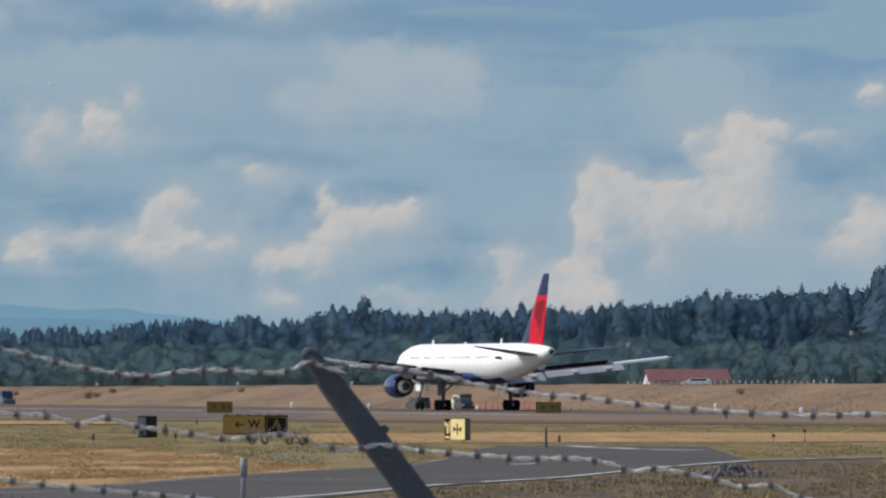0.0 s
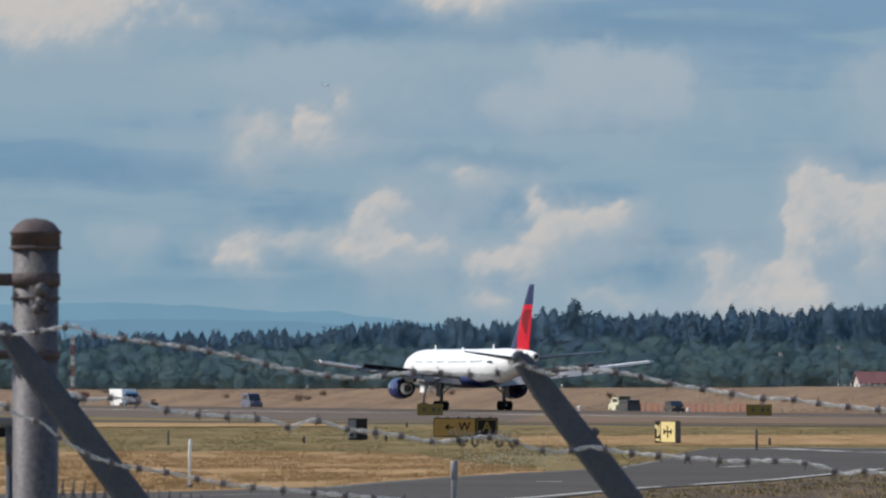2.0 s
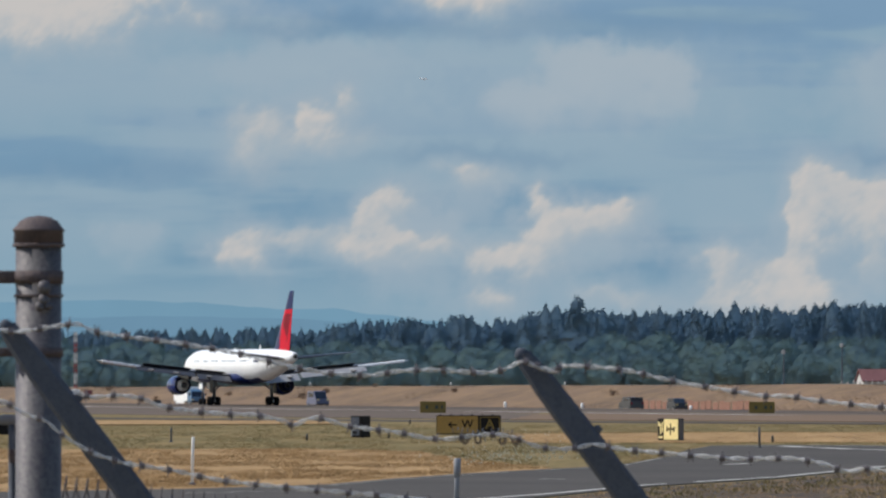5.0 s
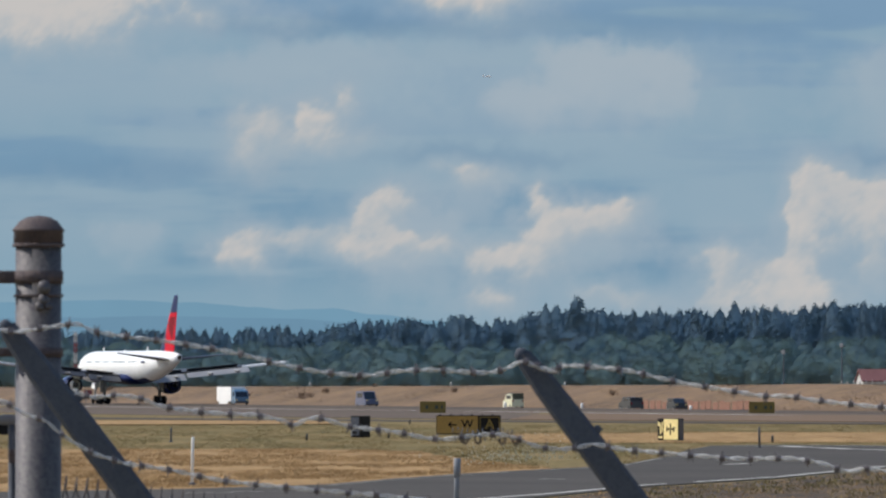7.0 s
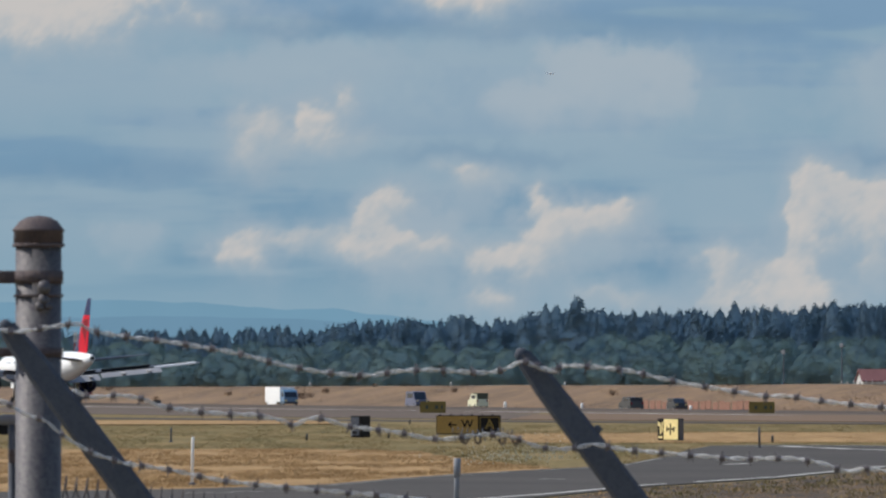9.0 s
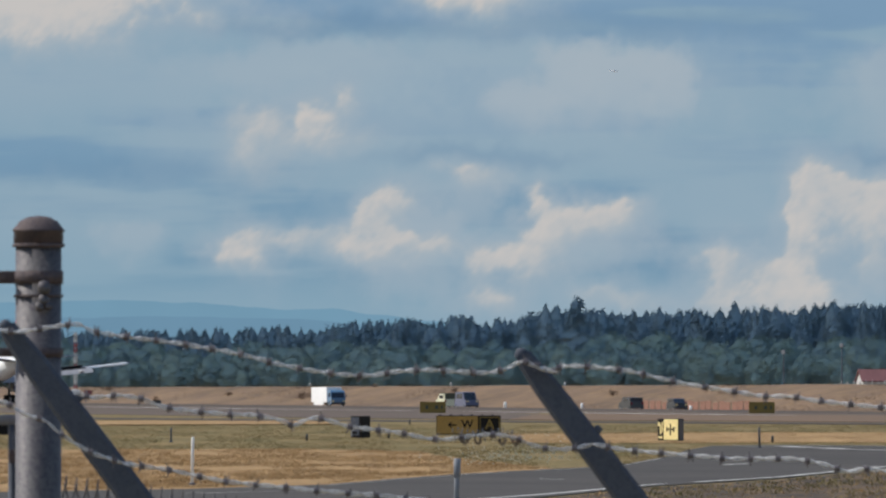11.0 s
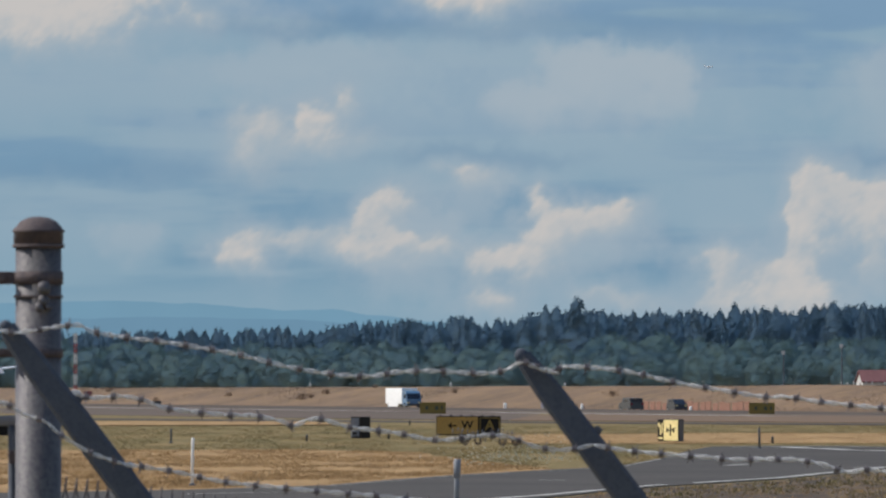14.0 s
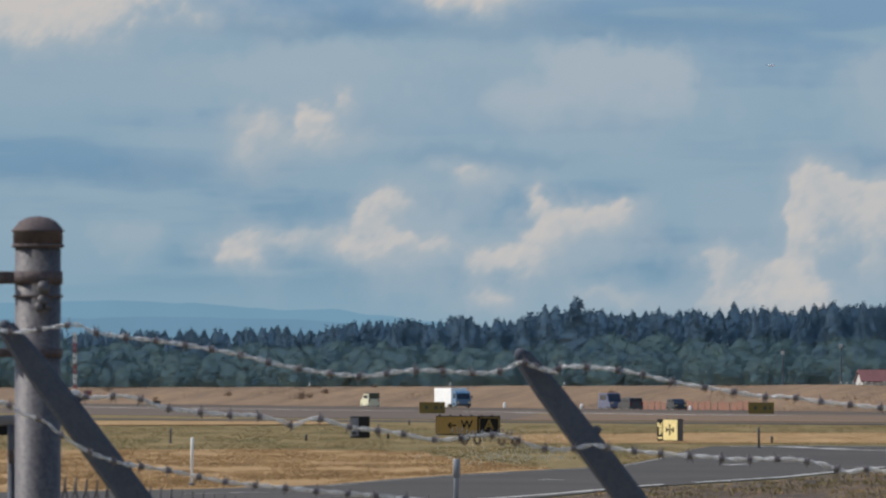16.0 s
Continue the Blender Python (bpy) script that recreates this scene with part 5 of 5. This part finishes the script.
def gate():
    """The pipe frame of a gate that hangs beside the post."""
    p = near(-752, -71, 18.05)
    s = thing("gate", Matrix.Translation((p.x, p.y, ground_z(p.x, p.y))), "weathered pipe-framed gate hung beside the fence post", "gate")
    top = p.z - ground_z(p.x, p.y)
    part("top_rail", tube(bmesh.new(), (-1.2, 0, top), (0.01, 0, top), 0.0115, seg=14), M_POST, s, "dull pale pipe", True)
    part("bottom_rail", tube(bmesh.new(), (-1.2, 0, 0.12), (-0.01, 0, 0.12), 0.0115, seg=14), M_POST, s, "dull pale pipe", True)
    for x in (-1.2, -0.013):
        part("stile", tube(bmesh.new(), (x, 0, 0.11), (x, 0, top - 0.01), 0.0085, seg=12), M_DARKSTEEL, s, "dark upright", True)
    part("hinge", boxed((0.005, -0.004, top - 0.08), (0.05, 0.02, 0.03), bevel=0.004), M_RUST, s, "rusty hinge")


gate()


# ---- grass, flowers, rubble ----
def tufts(name, b0, b1, near_drop, far_drop, count, h0, h1, material, label, keep, seed):
    rng = random.Random(seed)
    d0, d1 = EYE * F / near_drop, EYE * F / far_drop
    tris = []
    for i in range(count):
        d = d0 * (d1 / d0) ** rng.random()
        b = rng.uniform(b0, b1)
        x = b / F * d
        if not keep(b, EYE * F / d, x, d):
            continue
        if noise.noise((x * 0.35, d * 0.06, seed)) < -0.25 + rng.uniform(-0.15, 0.15):
            continue
        h = rng.uniform(h0, h1) * (1 + 0.5 * noise.noise((x * 0.8, d * 0.2, seed + 3)))
        z = ground_z(x, d)
        for k in range(4):
            a = rng.uniform(0, math.tau)
            lean = rng.uniform(0.1, 0.7) * h
            w = h * rng.uniform(0.15, 0.3)
            px, py = x + rng.uniform(-0.12, 0.12), d + rng.uniform(-0.12, 0.12)
            e = rng.uniform(0, math.pi)
            ex, ey = w * math.cos(e), w * math.sin(e)
            tris += [px - ex, py - ey, z - 0.02, px + ex, py + ey, z - 0.02, px + math.cos(a) * lean, py + math.sin(a) * lean, z + h]
    ob = new(name, blade_mesh(name, tris, material))
    tagged(ob, label, "grass", kind="stuff")


def line_at(b, pts):
    for (b0, d0), (b1, d1) in zip(pts, pts[1:]):
        if b0 <= b <= b1:
            return d0 + (d1 - d0) * (b - b0) / (b1 - b0)
    return pts[0][1] if b < pts[0][0] else pts[-1][1]


FIELD_TOP = [(-1100, 126), (-280, 123), (-44, 128), (16, 139), (96, 148), (200, 158)]
ASPHALT_TOP = [(-1100, 206), (-450, 195), (-204, 187), (-90, 177), (18, 169), (140, 162), (255, 156), (326, 150), (391, 138), (430, 126), (476, 117), (600, 116), (740, 117), (841, 119), (868, 127), (896, 136), (923, 141), (1160, 136)]
ASPHALT_LOW = [(150, 214), (366, 192), (593, 178), (793, 158), (923, 148), (1160, 141)]
tufts("dry_grass", -900, 200, 205, 122, 60000, 0.03, 0.09, M_BLADE_D, "tufts of straw coloured dry grass", lambda b, r, x, y: line_at(b, FIELD_TOP) < r < line_at(b, ASPHALT_TOP) - 2, 5)
tufts("green_grass", -900, 1250, 165, 80, 76000, 0.02, 0.07, M_BLADE_G, "tufts of olive green grass", lambda b, r, x, y: r < min(line_at(b, FIELD_TOP) if b < 196 else 999, line_at(b, ASPHALT_TOP)) - 1
      and not (b > 110 and 95 < r < 111), 6)
tufts("pale_grass", 100, 1250, 113, 93, 22000, 0.02, 0.06, M_BLADE_D, "tufts of pale dry grass", lambda b, r, x, y: r < line_at(b, ASPHALT_TOP) - 1, 7)
tufts("verge_weeds", 100, 1250, 230, 146, 3500, 0.03, 0.1, M_BLADE_D, "dry weeds on stony soil", lambda b, r, x, y: r > line_at(b, ASPHALT_LOW) + 2, 8)
tufts("verge_greens", 300, 1250, 230, 150, 7000, 0.03, 0.12, M_BLADE_G, "green weeds on stony soil", lambda b, r, x, y: r > line_at(b, ASPHALT_LOW) + 3, 9)


def bank_grass():
    rng = random.Random(21)
    tris = []
    for i in range(45000):
        c = rng.uniform(374, 408)
        b = rng.uniform(-900, 1250)
        x, y, z = on_road(b, c)
        h = rng.uniform(0.02, 0.07) * (1 + 0.8 * noise.noise((x * 0.2, y * 0.03, 2)))
        w = 0.07
        e = rng.uniform(0, math.pi)
        ex, ey = w * math.cos(e), w * math.sin(e)
        tris += [x - ex, y - ey, z - 0.1, x + ex, y + ey, z - 0.1, x + rng.uniform(-0.2, 0.2), y, z + h]
    tagged(new("bank_grass", blade_mesh("bank_grass", tris, M_BLADE_B)), "tall dry pinkish grass on the bank", "grass", kind="stuff")


bank_grass()


def shrub(bearing, c, size, seed):
    rng = random.Random(seed)
    x, y, z = on_road(bearing, c)
    t = thing("dry_shrub", pose(x, y, z), "low brown dry shrub on the bank", "shrub", "shrubs on the bank")
    tris = []
    for i in range(140):
        a, e = rng.uniform(0, math.tau), rng.uniform(0, 1)
        q = Vector((math.cos(a) * size * rng.uniform(0.1, 1), math.sin(a) * size * rng.uniform(0.1, 1), size * 1.1 * e * (1 - 0.3 * rng.random())))
        r = size * 0.22
        for k in range(3):
            tris += [q.x + rng.uniform(-r, r), q.y + rng.uniform(-r, r), max(0, q.z + rng.uniform(-r, r))]
    tagged(share("twigs", blade_mesh("twigs", tris, M_SHRUB), t, Matrix.Identity(4)), kind="stuff")
    part("stem", tube(bmesh.new(), (0, 0, -0.1), (0, 0, size * 0.7), 0.04, 0.02, 6), M_BARK, t)


for i, (b, c, k) in enumerate(((-380, 388, 0.7), (-250, 386, 0.9), (-235, 387, 0.7), (-207, 390, 0.8), (-508, 384, 0.6), (-590, 392, 0.7), (20, 391, 0.6), (300, 389, 0.7), (610, 387, 0.6), (905, 390, 0.7), (-120, 396, 0.5), (160, 397, 0.5))):
    shrub(b, c, k, 60 + i)


def flowers():
    rng = random.Random(31)
    tris = []
    for i in range(300):
        b = rng.gauss(130, 60)
        r = rng.gauss(143, 7) if rng.random() < 0.7 else rng.uniform(95, 150)
        if r > line_at(b, ASPHALT_TOP) - 4 or r < 90:
            continue
        p = on_ground(b, r)
        z, s = rng.uniform(0.12, 0.26), rng.uniform(0.02, 0.045)
        for q in ((-s, -s, 0, s, 0, s), (s, -s, 0, s, -s, 0)):
            tris += [p.x + q[0], p.y, z + q[1], p.x + q[2], p.y, z + q[3], p.x + q[4], p.y + 0.02, z + q[5]]
    tagged(new("wild_flowers", blade_mesh("wild_flowers", tris, M_FLOWER)), "scattered small white wild flowers", "flowers", kind="stuff")


flowers()


def rubble():
    rng = random.Random(41)
    protos = []
    for k in range(6):
        bm = bmesh.new()
        bmesh.ops.create_icosphere(bm, subdivisions=1, radius=1.0)
        for v in bm.verts:
            v.co = Vector((v.co.x * rng.uniform(0.8, 1.3), v.co.y, v.co.z * rng.uniform(0.6, 0.9))) * (1 + 0.4 * noise.noise(v.co * 1.3 + Vector((k * 7, 0, 0))))
        protos.append(mesh_from(bm, "stone", M_ROCK))
    edge = thing("rubble_edge", Matrix.Translation(on_ground(600, 186)), "dark broken stones along the taxiway edge", "rocks")
    for i in range(160):
        b = rng.uniform(330, 900)
        q = on_ground(b, line_at(b, ASPHALT_LOW) + 3 + abs(rng.gauss(0, 5))) - on_ground(600, 186)
        k = rng.uniform(0.02, 0.07)
        share("stone", rng.choice(protos), edge, pose(q.x, q.y, 0.02, rng.uniform(0, 360), rng.uniform(0, 360), rng.uniform(0, 360)) @ Matrix.Diagonal((k, k, k, 1)))
    c = on_ground(885, 172)
    heap = thing("rubble_heap", Matrix.Translation(c), "low heap of broken grey stones by the taxiway", "rocks")
    for i in range(300):
        f = rng.uniform(-1, 1)
        x = f * 1.1
        y = rng.gauss(0, 1.6)
        top = 0.36 * max(0, 1 - f * f) * max(0.1, 1 - abs(y) / 3.5)
        k = rng.uniform(0.04, 0.13)
        share("stone", rng.choice(protos), heap, pose(x, y, rng.uniform(0, 1) * top + 0.02, rng.uniform(0, 360), rng.uniform(0, 360), rng.uniform(0, 360)) @ Matrix.Diagonal((k, k, k, 1)))


rubble()


# ---- the far aeroplane in the sky ----
def far_plane():
    s = thing("distant_aeroplane", pose(0, 0, 0), "tiny distant aeroplane crossing the clouds", "airplane")
    part("fuselage", turned(bmesh.new(), [(2.2, 0.05), (1.8, 0.3), (0.5, 0.36), (-1.5, 0.2), (-2.2, 0.06)], "x", 12), M_WHITE, s, "", True)
    part("wing", boxed((0.3, 0, 0.1), (0.8, 5.6, 0.1), bevel=0.03), M_WHITE, s)
    part("tailplane", boxed((-2.0, 0, 0.05), (0.5, 1.8, 0.06), bevel=0.02), M_WHITE, s)
    part("fin", slab(bmesh.new(), [(-1.5, 0.1), (-2.3, 0.1), (-2.3, 0.9), (-2.05, 0.9)], 0.08), M_WHITE, s)
    return s


far_jet = far_plane()


def motions():
    # the airliner rolls out along the runway: seconds, metres travelled
    run = [(0.0, 0), (0.5, 19), (1.0, 37.2), (1.5, 55.1), (2.0, 72.4), (2.5, 89.2), (3.0, 105.5), (3.5, 121.3), (4.0, 136.8), (5.0, 166), (6.0, 193), (6.5, 205.7), (7.0, 217.5), (7.5, 228.8),
           (8.0, 239.5), (8.5, 249.9), (9.0, 259.9), (10.0, 278.5), (11.3, 300), (12.5, 320), (14.5, 353), (16.0, 377.5)]
    a = radians(17.2)
    walk(jet, [(t, pose(25.0 - s * math.sin(a), 828.5 + s * math.cos(a), -0.115, 0, 0, 107.2)) for t, s in run])

    def drive(ob, rows, c, turn):
        out = []
        for t, b in rows:
            x, y, z = on_road(b, c)
            out.append((t, pose(x, y, z, 0, 0, turn)))
        walk(ob, out)
    drive(truck, [(0.0, -634), (1.5, -576), (3.5, -504), (4.0, -485), (6.5, -391), (9.0, -284), (11.5, -180), (12.5, -136), (14.5, -46), (16.0, 20)], ROAD_C, -72.8)
    drive(van, [(0.0, -398), (1.5, -350), (4.0, -262), (6.5, -157), (9.0, -46), (11.5, 66), (12.5, 118), (14.5, 222), (16.0, 298)], ROAD_C + 1, -72.8)
    drive(utility, [(0.0, 408), (1.5, 338), (3.5, 260), (4.0, 240), (6.5, 142), (9.0, 62), (11.5, -8), (12.5, -34), (14.5, -88), (16.0, -128)], ROAD_C + 5, 107.2)
    walk(far_jet, [(t, pose(b / F * 4300, 4300, EYE + r / F * 4300, 0, 0, -4)) for t, b, r in ((0.0, -314, 522), (12.5, 386, 551), (14.5, 498, 556), (16.0, 581, 557))])


motions()
